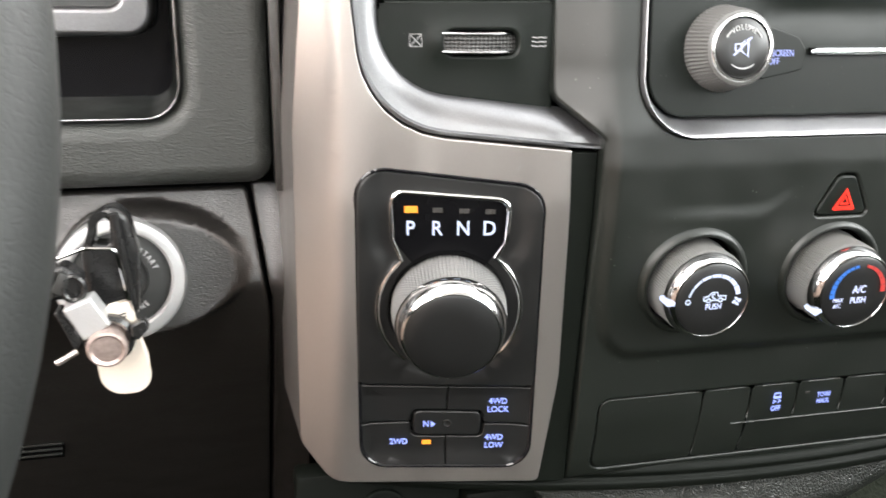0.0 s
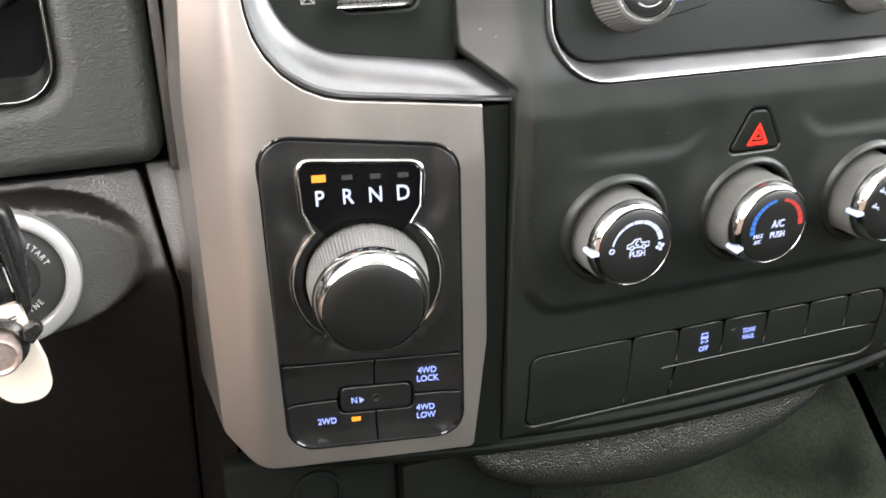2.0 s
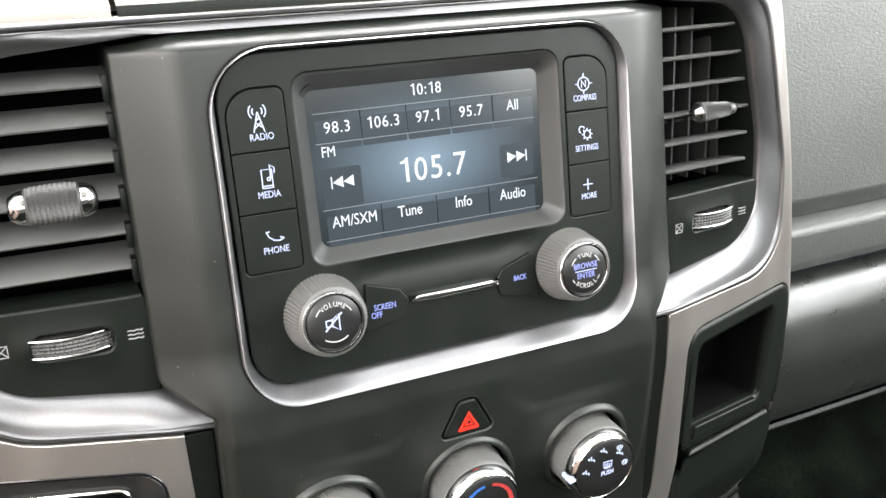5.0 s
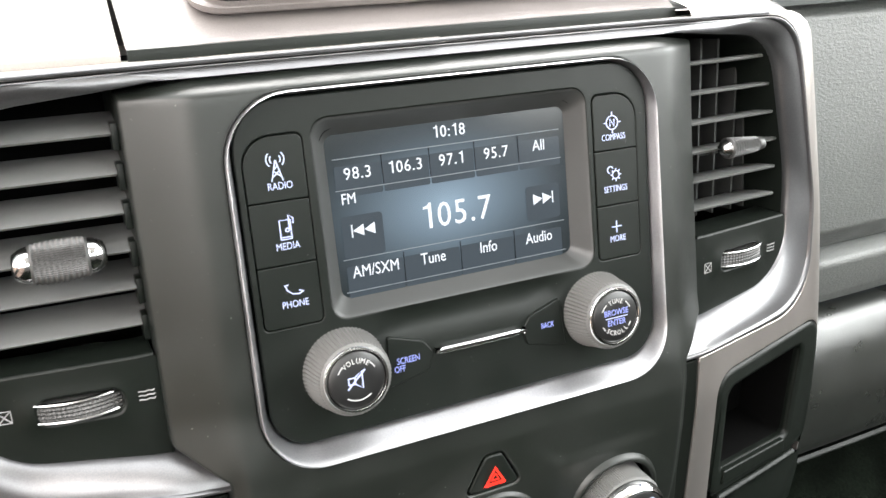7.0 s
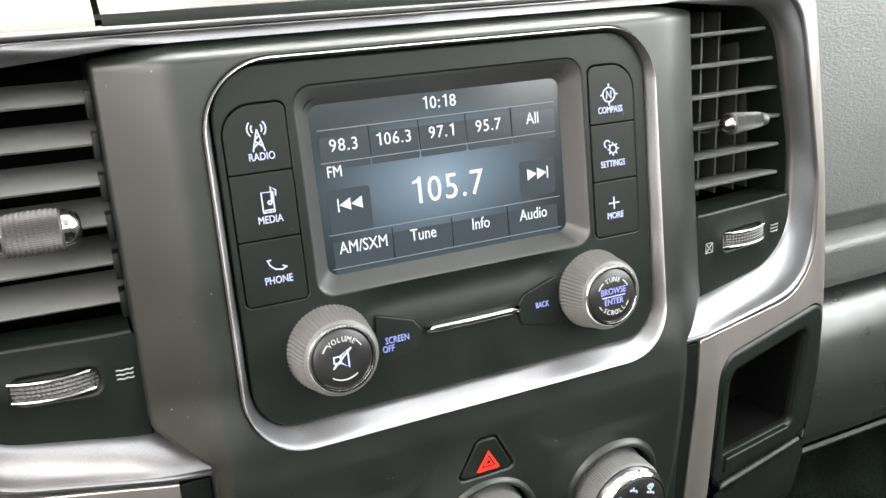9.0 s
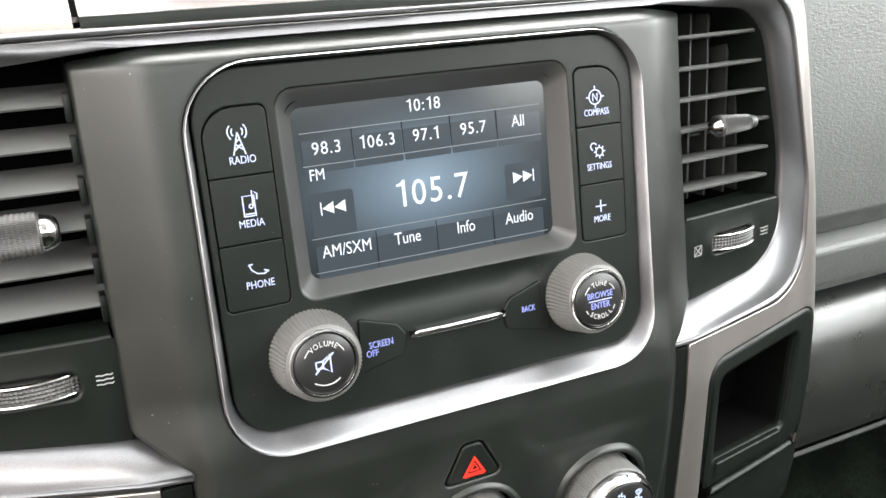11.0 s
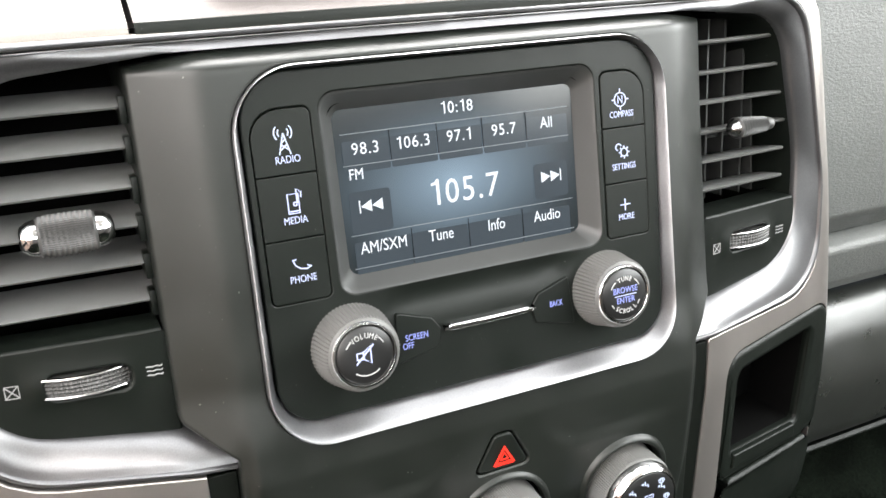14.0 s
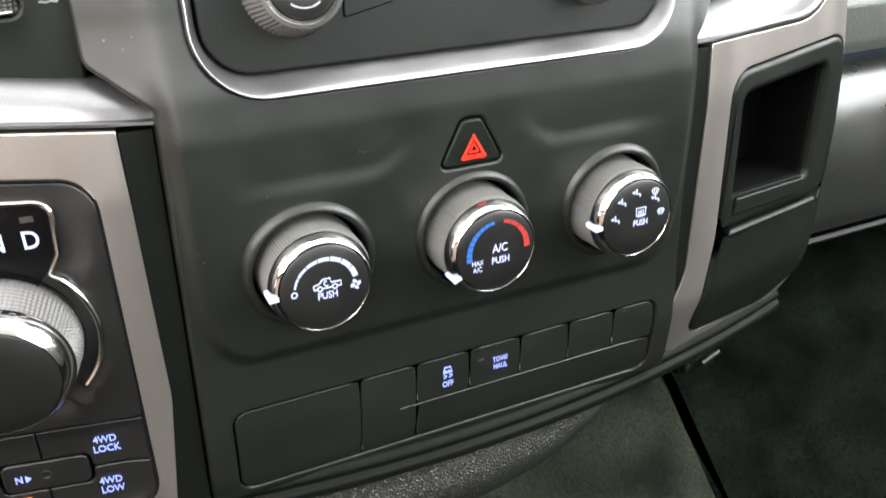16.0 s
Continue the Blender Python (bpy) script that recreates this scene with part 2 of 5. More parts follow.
def plate(outline, Y, depth=0.004, r=0.001, holes=(), cut=0.0, seg=3, flare=0.0):
    """A panel whose front follows y = Y(x, z), with rounded edges that run back by depth; holes go through it."""
    bm = bmesh.new()
    lay = bm.verts.layers.float_vector.new("facing")
    edges = []
    for loop in [grown(outline, -r)] + [grown(h, r) for h in holes]:
        kept = [p for i, p in enumerate(loop) if (p - loop[i - 1]).length > 2e-5]
        vs = [bm.verts.new((p.x, 0, p.y)) for p in kept]
        edges += [bm.edges.new((vs[i - 1], vs[i])) for i in range(len(vs))]
    bmesh.ops.triangle_fill(bm, use_beauty=True, use_dissolve=False, edges=edges, normal=(0, -1, 0))
    if cut:
        xs, zs = [p.x for p in outline], [p.y for p in outline]
        for lo, hi, axis in ((min(xs), max(xs), 0), (min(zs), max(zs), 2)):
            for k in range(1, int((hi - lo) / cut) + 1):
                co, no = [0, 0, 0], [0, 0, 0]
                co[axis], no[axis] = lo + (k - 0.37) * cut, 1
                bmesh.ops.bisect_plane(bm, geom=bm.verts[:] + bm.edges[:] + bm.faces[:], plane_co=co, plane_no=no, dist=1e-6)
    for f in bm.faces:
        f.normal_update()
        if f.normal.y > 0:
            f.normal_flip()
    near = {}
    for e in bm.edges:
        if len(e.link_faces) == 1:
            for v in e.verts:
                near.setdefault(v, []).append(e)
    loops, done = [], set()
    for first in near:
        if first in done:
            continue
        chain, v, side, last = [], first, 0.0, None
        while v not in done:
            done.add(v)
            chain.append(v)
            e = next((k for k in near[v] if k is not last and k.other_vert(v) not in done), None) or next((k for k in near[v] if k is not last), None)
            if e is None:
                break
            w, c = e.other_vert(v), e.link_faces[0].calc_center_median()
            side += (w.co.x - v.co.x) * (c.z - v.co.z) - (w.co.z - v.co.z) * (c.x - v.co.x)
            last, v = e, w
        if len(chain) > 2:
            loops.append(chain if side > 0 else chain[::-1])
    e = 0.0012

    def facing(x, z):
        return Vector(((Y(x + e, z) - Y(x - e, z)) / (2 * e), -1, (Y(x, z + e) - Y(x, z - e)) / (2 * e))).normalized()

    for v in bm.verts:
        v[lay] = facing(v.co.x, v.co.z)
        v.co.y = Y(v.co.x, v.co.z)
    for chain in loops:
        flat = [Vector((v.co.x, v.co.z)) for v in chain]
        prev = chain
        # the front is wound so that its normal is -y: (x, z) runs counter-clockwise round the outside
        steps = [(r * math.sin(a), r * (1 - math.cos(a))) for a in [math.pi / 2 * k / seg for k in range(1, seg + 1)]] if r > 0 else []
        steps.append((r + flare, max(depth, r + 1e-4)))
        for off, back in steps:
            ring = [bm.verts.new((p.x, Y(q.x, q.y) + back, p.y)) for p, q in zip(grown(flat, off), flat)]
            lean = min(off / r, 1.0) if r > 0 else 1.0
            for v, p, q in zip(ring, grown(flat, 0.001), flat):
                out = Vector((p.x - q.x, 0, p.y - q.y)).normalized()
                v[lay] = (facing(q.x, q.y) * math.sqrt(max(1 - lean * lean, 0)) + out * lean).normalized()
            for i in range(len(ring)):
                bm.faces.new((prev[i - 1], ring[i - 1], ring[i], prev[i]))
            prev = ring
    return bm


def loft(loops, closed=True):
    """A skin over rows of points of equal count."""
    bm = bmesh.new()
    rows = [[bm.verts.new(p) for p in row] for row in loops]
    for a, b in zip(rows, rows[1:]):
        for i in range(0 if closed else 1, len(a)):
            bm.faces.new((a[i - 1], a[i], b[i], b[i - 1]))
    bmesh.ops.recalc_face_normals(bm, faces=bm.faces[:])
    return bm


def resample(pts, n):
    ds = [0]
    for p, q in zip(pts, pts[1:]):
        ds.append(ds[-1] + (q - p).length)
    out = []
    for k in range(n):
        d, i = ds[-1] * k / (n - 1), 0
        while i < len(ds) - 2 and ds[i + 1] < d:
            i += 1
        t = (d - ds[i]) / max(ds[i + 1] - ds[i], 1e-9)
        out.append(pts[i].lerp(pts[i + 1], t))
    return out


def lathe(profile, seg=48, ribs=0, rib=0.0, rib_rows=()):
    """A turned body round local z from (radius, height) pairs; rows listed in rib_rows carry ribs ribs."""
    bm = bmesh.new()
    count = ribs * 2 if ribs else seg
    rows = []
    for k, (r, h) in enumerate(profile):
        if r < 1e-6:
            rows.append([bm.verts.new((0, 0, h))])
            continue
        row = []
        for i in range(count):
            a = 2 * math.pi * i / count
            rr = r - (rib if ribs and k in rib_rows and i % 2 else 0)
            row.append(bm.verts.new((rr * math.cos(a), rr * math.sin(a), h)))
        rows.append(row)
    for a, b in zip(rows, rows[1:]):
        for i in range(count):
            if len(a) == 1:
                bm.faces.new((a[0], b[i - 1], b[i]))
            elif len(b) == 1:
                bm.faces.new((a[i - 1], a[i], b[0]))
            else:
                bm.faces.new((a[i - 1], a[i], b[i], b[i - 1]))
    bmesh.ops.recalc_face_normals(bm, faces=bm.faces[:])
    return bm


def tube(pts, r, n=8, closed=False):
    """A round wire along 3D points."""
    bm = bmesh.new()
    rows, c = [], len(pts)
    up = Vector((0.13, -1, 0.21)).normalized()
    for i, p in enumerate(pts):
        a = pts[i - 1] if i or closed else pts[0]
        b = pts[(i + 1) % c] if i < c - 1 or closed else pts[-1]
        t = (b - a).normalized()
        u = t.cross(up).normalized()
        v = t.cross(u)
        rows.append([bm.verts.new(p + (u * math.cos(2 * math.pi * k / n) + v * math.sin(2 * math.pi * k / n)) * r) for k in range(n)])
    for a, b in list(zip(rows, rows[1:])) + ([(rows[-1], rows[0])] if closed else []):
        for k in range(n):
            bm.faces.new((a[k - 1], a[k], b[k], b[k - 1]))
    if not closed:
        bm.faces.new(rows[0]), bm.faces.new(rows[-1])
    bmesh.ops.recalc_face_normals(bm, faces=bm.faces[:])
    return bm


def sweep(profile, x0, x1, n=2, bend=None):
    """A profile of (y, z) points carried along x."""
    rows = []
    for k in range(n + 1):
        x = x0 + (x1 - x0) * k / n
        dy, dz = bend(x) if bend else (0, 0)
        rows.append([Vector((x, y + dy, z + dz)) for y, z in profile])
    return loft(rows, closed=False)


def rounded(profile, n=4, r=0.004):
    """The open (y, z) profile with its inner corners rounded."""
    out = [Vector(profile[0])]
    for a, p, b in zip(profile, profile[1:], profile[2:]):
        a, p, b = Vector(a), Vector(p), Vector(b)
        d = min(r, (a - p).length * 0.45, (b - p).length * 0.45)
        s, e = p + (a - p).normalized() * d, p + (b - p).normalized() * d
        for k in range(n + 1):
            t = k / n
            out.append(s * (1 - t) ** 2 + p * 2 * t * (1 - t) + e * t * t)
    out.append(Vector(profile[-1]))
    return [(p.x, p.y) for p in out]


def box(x0, x1, y0, y1, z0, z1, bevel=0.0):
    bm = bmesh.new()
    bmesh.ops.create_cube(bm, size=1, matrix=Matrix.Translation(((x0 + x1) / 2, (y0 + y1) / 2, (z0 + z1) / 2)) @ Matrix.Diagonal((x1 - x0, y1 - y0, z1 - z0, 1)))
    if bevel:
        bmesh.ops.bevel(bm, geom=bm.edges[:], offset=bevel, segments=2, profile=0.5, affect="EDGES")
    return bm


def ribbons(lines, w, h=0.00025):
    """Flat strokes of width w along 2D polylines, in local x, y, standing h proud."""
    bm = bmesh.new()
    for pts in lines:
        pts = [Vector(p) for p in pts]
        left, right = [], []
        for i, p in enumerate(pts):
            t = (pts[min(i + 1, len(pts) - 1)] - pts[max(i - 1, 0)]).normalized()
            nrm = Vector((-t.y, t.x)) * w / 2
            left.append(p + nrm), right.append(p - nrm)
        top = [[bm.verts.new((q.x, q.y, h)) for q in side] for side in (left, right)]
        low = [[bm.verts.new((q.x, q.y, 0)) for q in side] for side in (left, right)]
        for i in range(len(pts) - 1):
            for a, b in ((top[0], top[1]), (low[0], top[0]), (top[1], low[1])):
                bm.faces.new((a[i], b[i], b[i + 1], a[i + 1]))
    return bm


def shape(loops, h=0.00025):
    """Flat filled shapes of 2D loops, in local x, y, standing h proud."""
    bm = bmesh.new()
    for loop in loops:
        top = [bm.verts.new((p[0], p[1], h)) for p in loop]
        low = [bm.verts.new((p[0], p[1], 0)) for p in loop]
        bm.faces.new(top)
        for i in range(len(top)):
            bm.faces.new((low[i - 1], low[i], top[i], top[i - 1]))
    return bm


def arc(cx, cy, r, a0, a1, n=14):
    return [(cx + r * math.cos(radians(a0 + (a1 - a0) * k / n)), cy + r * math.sin(radians(a0 + (a1 - a0) * k / n))) for k in range(n + 1)]


def frame_at(p, n=(0, -1, 0)):
    """A pose at p whose z is the outward way n, x to the right and y up as one faces it."""
    n = Vector(n).normalized()
    right = Vector((0, 0, 1)).cross(n).normalized()
    up = n.cross(right)
    m = Matrix((right, up, n)).transposed().to_4x4()
    m.translation = p
    return m


def on(Y, x, z, off=0.0):
    """The pose on the surface Y at (x, z), off metres proud of it."""
    e = 0.002
    n = Vector(((Y(x + e, z) - Y(x - e, z)) / (2 * e), -1, (Y(x, z + e) - Y(x, z - e)) / (2 * e))).normalized()
    return frame_at(Vector((x, Y(x, z), z)) + n * off, n)


def thing(name, at, label, category, group="", kind=""):
    ob = new(name)
    ob.empty_display_size = 0.02
    ob.location = at
    return tagged(ob, label, category, group, kind)


def part(name, bm, mat, parent, label="", m=None, kind=""):
    lay = bm.verts.layers.float_vector.get("facing")
    turn = m.to_3x3() if m is not None else Matrix.Identity(3)
    facings = [(turn @ v[lay]).normalized() for v in bm.verts] if lay else None
    if lay:
        bm.verts.layers.float_vector.remove(lay)
    if m is not None:
        bm.transform(m)
    me = bpy.data.meshes.new(name)
    root = parent
    off = Vector()
    while root is not None:
        off += root.location
        root = root.parent
    bm.transform(Matrix.Translation(-off))
    bm.to_mesh(me)
    bm.free()
    me.materials.append(mat)
    for p in me.polygons:
        p.use_smooth = True
    if facings:
        me.normals_split_custom_set_from_vertices(facings)
    else:
        me.set_sharp_from_angle(angle=radians(38))
    ob = new(name, me)
    ob.parent = parent
    return tagged(ob, label, kind=kind)


def text(body, size, m, mat, parent, label="", narrow=0.86, spacing=1.0, bold=0.0, name="legend"):
    """Lettering with capitals size metres high, centred on the pose m."""
    cu = bpy.data.curves.new(name, "FONT")
    cu.body, cu.size, cu.align_x, cu.align_y = body, size / 0.73, "CENTER", "CENTER"
    cu.extrude, cu.offset, cu.resolution_u, cu.space_character, cu.space_line = 0.0001, bold, 3, spacing, 1.0
    ob = bpy.data.objects.new(name, cu)
    me = bpy.data.meshes.new_from_object(ob)
    bpy.data.objects.remove(ob)
    bm = bmesh.new()
    bm.from_mesh(me)
    bpy.data.meshes.remove(me)
    bm.transform(Matrix.Diagonal((narrow, 1, 1, 1)))
    return part(name, bm, mat, parent, label, m @ Matrix.Translation((0, 0, 0.00012)))


# ---- surfaces of the dashboard's front: y as a function of x and z ----
KNOBS = [(-0.0660, 0.6358), (0.0016, 0.6354), (0.0674, 0.6356)]
FZ = [0.520, 0.545, 0.566, 0.600, 0.635, 0.665, 0.688, 0.730, 0.800, 0.8482, 0.8530]
FY = [0.008, -0.002, -0.0065, -0.0085, -0.0115, -0.0155, -0.0172, -0.0150, -0.0085, -0.0049, 0.0072]


def plain(x, z):
    return float(np.interp(z, FZ, FY))


def YF(x, z):
    """The middle fascia: a swelling front, turned back at its sides, with collars round the climate dials."""
    y = sum(plain(x, z + d) for d in (-0.0014, -0.0007, 0, 0.0007, 0.0014)) / 5
    a = abs(x)
    if z > 0.68:
        t = a - 0.1065
        y += 0.31 * (t + math.sqrt(t * t + 0.006 ** 2)) * smooth(0.686, 0.712, z)
    qx, qz = a + 0.005 * (1 - smooth(0.600, 0.640, z)) - 0.0925, 0.6160 - z
    raised = 1 - smooth(-0.0034, 0.0034, math.hypot(max(qx, 0), max(qz, 0)) + min(max(qx, qz), 0) - 0.015)
    raised += (1 - raised) * smooth(0.686, 0.712, z)
    y -= 0.0042 * raised
    y += 0.0035 * smooth(0.70, 0.73, z)
    lip = 0.668 + 0.010 * (1 - smooth(0.018, 0.040, a))
    y -= 0.0012 * (1 - smooth(lip - 0.004, lip + 0.004, z)) * (1 - smooth(0.070, 0.095, a)) * smooth(0.615, 0.64, z) * smooth(0.018, 0.036, a)
    return y


TURN_Z = [0.56, 0.60, 0.64, 0.70, 0.75, 0.80, 0.86]
TURN_X = [0.2210, 0.2295, 0.2325, 0.2290, 0.2235, 0.2130, 0.2000]


def YB(x, z):
    """The champagne surround: turned back towards both sides and towards its foot."""
    a = abs(x)
    back = 0.017 * smooth(0.832, 0.856, z) * (1 - smooth(0.10, 0.19, a))
    if x < 0:
        d = a - 0.2165
        return back - 0.0130 + 0.20 * max(0, a - 0.125) + 0.09 * max(0, 0.67 - z) + 0.36 * (d + math.sqrt(d * d + 0.0025 ** 2))
    d = a - sum(float(np.interp(z + k, TURN_Z, TURN_X)) for k in (-0.012, -0.006, 0, 0.006, 0.012)) / 5
    return back - 0.0120 + 0.22 * max(0, a - 0.125) + 0.09 * max(0, 0.67 - z) + 0.28 * max(0, 0.568 - z) + 0.36 * (d + math.sqrt(d * d + 0.0025 ** 2))


def YR(x, z):
    """The radio's front plate."""
    return -0.0135 + 0.084 * (z - 0.73)


def YV(x, z):
    """The vents' mouths."""
    return 0.0005 + 0.15 * max(0, abs(x) - 0.135)


def YT(x, z):
    """The touchscreen's glass."""
    return 0.0012 + 0.084 * (z - 0.793)


# ---- cabin ----
def setting(name, bm, mat, label, category):
    ob = part(name, bm, mat, None, label)
    return tagged(ob, category=category, kind="structure")


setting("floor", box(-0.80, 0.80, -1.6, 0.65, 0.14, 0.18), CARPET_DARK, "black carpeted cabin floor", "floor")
# The unseen roof is left open in the middle for the overhead fill.
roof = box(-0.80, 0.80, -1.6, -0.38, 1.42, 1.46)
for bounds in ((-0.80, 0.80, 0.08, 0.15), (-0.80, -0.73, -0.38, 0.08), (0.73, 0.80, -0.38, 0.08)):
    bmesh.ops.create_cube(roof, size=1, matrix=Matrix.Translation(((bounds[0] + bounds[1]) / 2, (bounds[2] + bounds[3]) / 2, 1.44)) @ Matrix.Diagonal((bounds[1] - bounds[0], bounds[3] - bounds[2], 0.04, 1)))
setting("ceiling", roof, HEADLINER, "pale grey cloth headliner with an added opening for the overhead fill", "ceiling")
# Unseen rear wall: dark to dim reflections, its gap sized for the lamp.
rear = box(-0.80, 0.80, -1.64, -1.6, 0.14, 0.94)
bmesh.ops.create_cube(rear, size=1, matrix=Matrix.Translation((0, -1.62, 1.345)) @ Matrix.Diagonal((1.6, 0.04, 0.15, 1)))
setting("wall_back", rear, TRIM, "unseen dark rear wall with a gap for the rear lamp", "wall")
setting("wall_front", box(-0.80, 0.80, 0.62, 0.66, 0.14, 0.95), TRIM, "dark bulkhead behind the dashboard", "wall")
# Unseen side walls; the left one is tan only for its warm reflection.
for side, sx in (("left", -1), ("right", 1)):
    setting("wall_" + side, box(min(sx * 0.82, sx * 0.86), max(sx * 0.82, sx * 0.86), -1.6, 0.66, 0.14, 0.815), BOUNCETAN if sx < 0 else TRIM, "door trim below the window", "wall")

# ---- dashboard body ----
dash = thing("dashboard", (0, 0.2, 0.18), "black grained dashboard body with padded panels", "dashboard")
TOPX = 0.75
PAD = rounded([(0.0134, 0.8641), (0.015, 0.8653), (0.022, 0.8708), (0.045, 0.8860), (0.10, 0.904), (0.30, 0.93), (0.62, 0.95)], r=0.0025)
part("front_lip", sweep([(0.017, 0.8588), (0.012, 0.8590), (0.0118, 0.8595), (0.0118, 0.8631), (0.0120, 0.8638), (0.0134, 0.8641), (0.015, 0.8641)], -0.1215, 0.1225), BLACK, dash, "dark front lip of the dashboard top")
part("top_pad", sweep(PAD, -0.1215, 0.1225), TOPPAD, dash, "warm grey padded dashboard top")
part("side_pad", sweep([(y + 0.03, z - 0.006) for y, z in PAD], 0.1235, TOPX), BLACK, dash, "black padded dashboard top")
HOODP = rounded([(0.012, 0.8565), (0.011, 0.8625), (0.019, 0.8685), (0.050, 0.9025), (0.12, 0.94), (0.30, 0.96), (0.62, 0.95)], r=0.005)
part("hood", sweep(HOODP, -0.60, -0.1238), HOOD, dash, "pale satin cover over the gauges")
# The groove's shade is drawn as a near-black strip.
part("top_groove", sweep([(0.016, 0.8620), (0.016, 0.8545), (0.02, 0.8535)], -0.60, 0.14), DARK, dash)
# shallow bin in the middle of the top
slope = frame_at((0.02, 0.0412, 0.8859), (0, -0.46, 0.888))
part("top_bin", plate(rect(-0.115, -0.022, 0.115, 0.024, 0.012), lambda x, z: 0, 0.003, 0.0012, [rect(-0.109, -0.017, 0.109, 0.019, 0.010)]), TOPPAD, dash, "raised rim of the top bin", slope @ Matrix.Rotation(radians(90), 4, "X") @ Matrix.Translation((0, -0.0018, 0)))
part("top_bin_floor", plate(rect(-0.1085, -0.0165, 0.1085, 0.0185, 0.010), lambda x, z: 0, 0.001, 0.0003), DARK, dash, "dark floor of the top bin", slope @ Matrix.Rotation(radians(90), 4, "X") @ Matrix.Translation((0, -0.0006, 0)))

# driver's side: pad round the gauges
gauge_hole = fillet([(-0.60, 0.7000, 0.01), (-0.2795, 0.7000, 0.016), (-0.2790, 0.90, 0.02), (-0.60, 0.90, 0.01)])
part("gauge_pad", plate(fillet([(-0.72, 0.6680, 0.015), (-0.2395, 0.6690, 0.012), (-0.2400, 0.9250, 0.010), (-0.72, 0.9250, 0.015)]), lambda x, z: 0.062 + 0.03 * (0.85 - z) * 0.3, 0.05, 0.010, [gauge_hole]), LEATHER, dash, "black leather-grained panel round the gauges")
cluster = thing("gauge_cluster", (-0.44, 0.10, 0.80), "black gauge cluster recess with a thin silver edge", "gauge cluster")
rim = [Vector((p.x, 0.0655, p.y)) for p in grown(gauge_hole, -0.0004)]
part("edge", tube(rim, 0.0005, closed=True), DULLCHROME, cluster, "thin silver edging")
part("well", loft([[Vector((p.x, 0.066, p.y)) for p in gauge_hole], [Vector((p.x, 0.115, p.y)) for p in grown(gauge_hole, -0.006)]]), BLACK, cluster)
part("back", plate(grown(gauge_hole, -0.005), lambda x, z: 0.112, 0.002, 0.0005), GLOSS, cluster, "gloss black backing")
inner = fillet([(-0.56, 0.7350, 0.012), (-0.2905, 0.7350, 0.012), (-0.2895, 0.88, 0.012), (-0.56, 0.88, 0.012)])
part("gauge_frame", plate(inner, lambda x, z: 0.088, 0.02, 0.003, [rect(-0.546, 0.7485, -0.304, 0.866, 0.006)]), SILVER, cluster, "satin silver gauge frame")
part("lens", plate(rect(-0.547, 0.7475, -0.303, 0.867, 0.006), lambda x, z: 0.094, 0.004, 0.0005), GREY, cluster, "dark gauge face")
part("filler_strip", box(-0.2396, -0.2353, 0.058, 0.100, 0.6670, 0.860, 0.001), KNEEPANEL, dash, "dark grained strip between gauge panel and surround")
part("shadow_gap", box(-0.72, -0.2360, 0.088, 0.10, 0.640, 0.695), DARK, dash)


# driver's side: knee panel with the ignition boss
IGN = (-0.3112, 0.6278)


def knee(z):
    """The knee panel's section: an upright band, a fold, and a face that falls away below it."""
    return 0.0715 + 0.29 * (z - 0.6170) + 1.05 * 0.5 * ((0.6170 - z) + math.sqrt((0.6170 - z) ** 2 + 0.0035 ** 2))


def YK(x, z):
    """The knee panel with the oval boss that runs out beside the ignition lock."""
    u = (x - IGN[0] - 0.008) / (1.585 if x > IGN[0] + 0.008 else 1.25)
    d = math.hypot(u, z - IGN[1] + 0.0005)
    k = 1 - smooth(0.0272, 0.0326, d)
    return knee(z) * (1 - k) + (0.0625 + 0.06 * max(0, x - IGN[0]) + 0.16 * max(0, x - IGN[0] - 0.028) + 0.10 * (z - IGN[1])) * k


part("knee_panel", plate(fillet([(-0.72, 0.25, 0.01), (-0.2500, 0.25, 0.004), (-0.2440, 0.60, 0.1), (-0.2528, 0.6645, 0.004), (-0.72, 0.6645, 0.01)]), YK, 0.03, 0.002, [circle(IGN[0], IGN[1], 0.0275)], cut=0.0025), KNEEPANEL, dash, "black leather-grained knee panel")
part("side_strip", plate(fillet([(-0.2480, 0.25, 0.002), (-0.2215, 0.25, 0.002), (-0.2215, 0.6665, 0.002), (-0.2508, 0.6665, 0.002), (-0.2420, 0.60, 0.1)]), lambda x, z: knee(z) - 0.9 * max(0, x + 0.2405), 0.03, 0.0015, cut=0.006), KNEEPANEL, dash, "grained strip beside the surround")
GX, GZ = -0.3800, 0.4945
grille_m = pose(GX, knee(GZ) - 0.0005, GZ, -35, 0, 0)
grille = part("slot_grille", box(-0.0125, 0.0125, -0.0008, 0.004, -0.0075, 0.0075, 0.0006), DARK, dash, "small slotted grille in the knee panel", grille_m)
for k in range(5):
    part("slat", box(-0.0120, 0.0120, -0.0020, 0.001, -0.0067 + k * 0.003, -0.0053 + k * 0.003, 0.0002), BLACK, grille, m=grille_m)

# passenger's side
PASS = rounded([(0.13, 0.862), (0.064, 0.859), (0.056, 0.850), (0.056, 0.7170), (0.0580, 0.7140), (0.0720, 0.7005)], r=0.0025)
part("upper_panel", sweep(PASS, 0.205, TOPX, 24, lambda x: (0.010 * ((x - 0.2) / 0.5) ** 2, 0)), PADGREY, dash, "grey grained upper panel")
LEDGE = rounded([(0.0760, 0.7012), (0.0710, 0.6998), (0.0625, 0.6935), (0.0612, 0.6900), (0.0660, 0.6680), (0.0710, 0.6610), (0.086, 0.6575)], r=0.002)
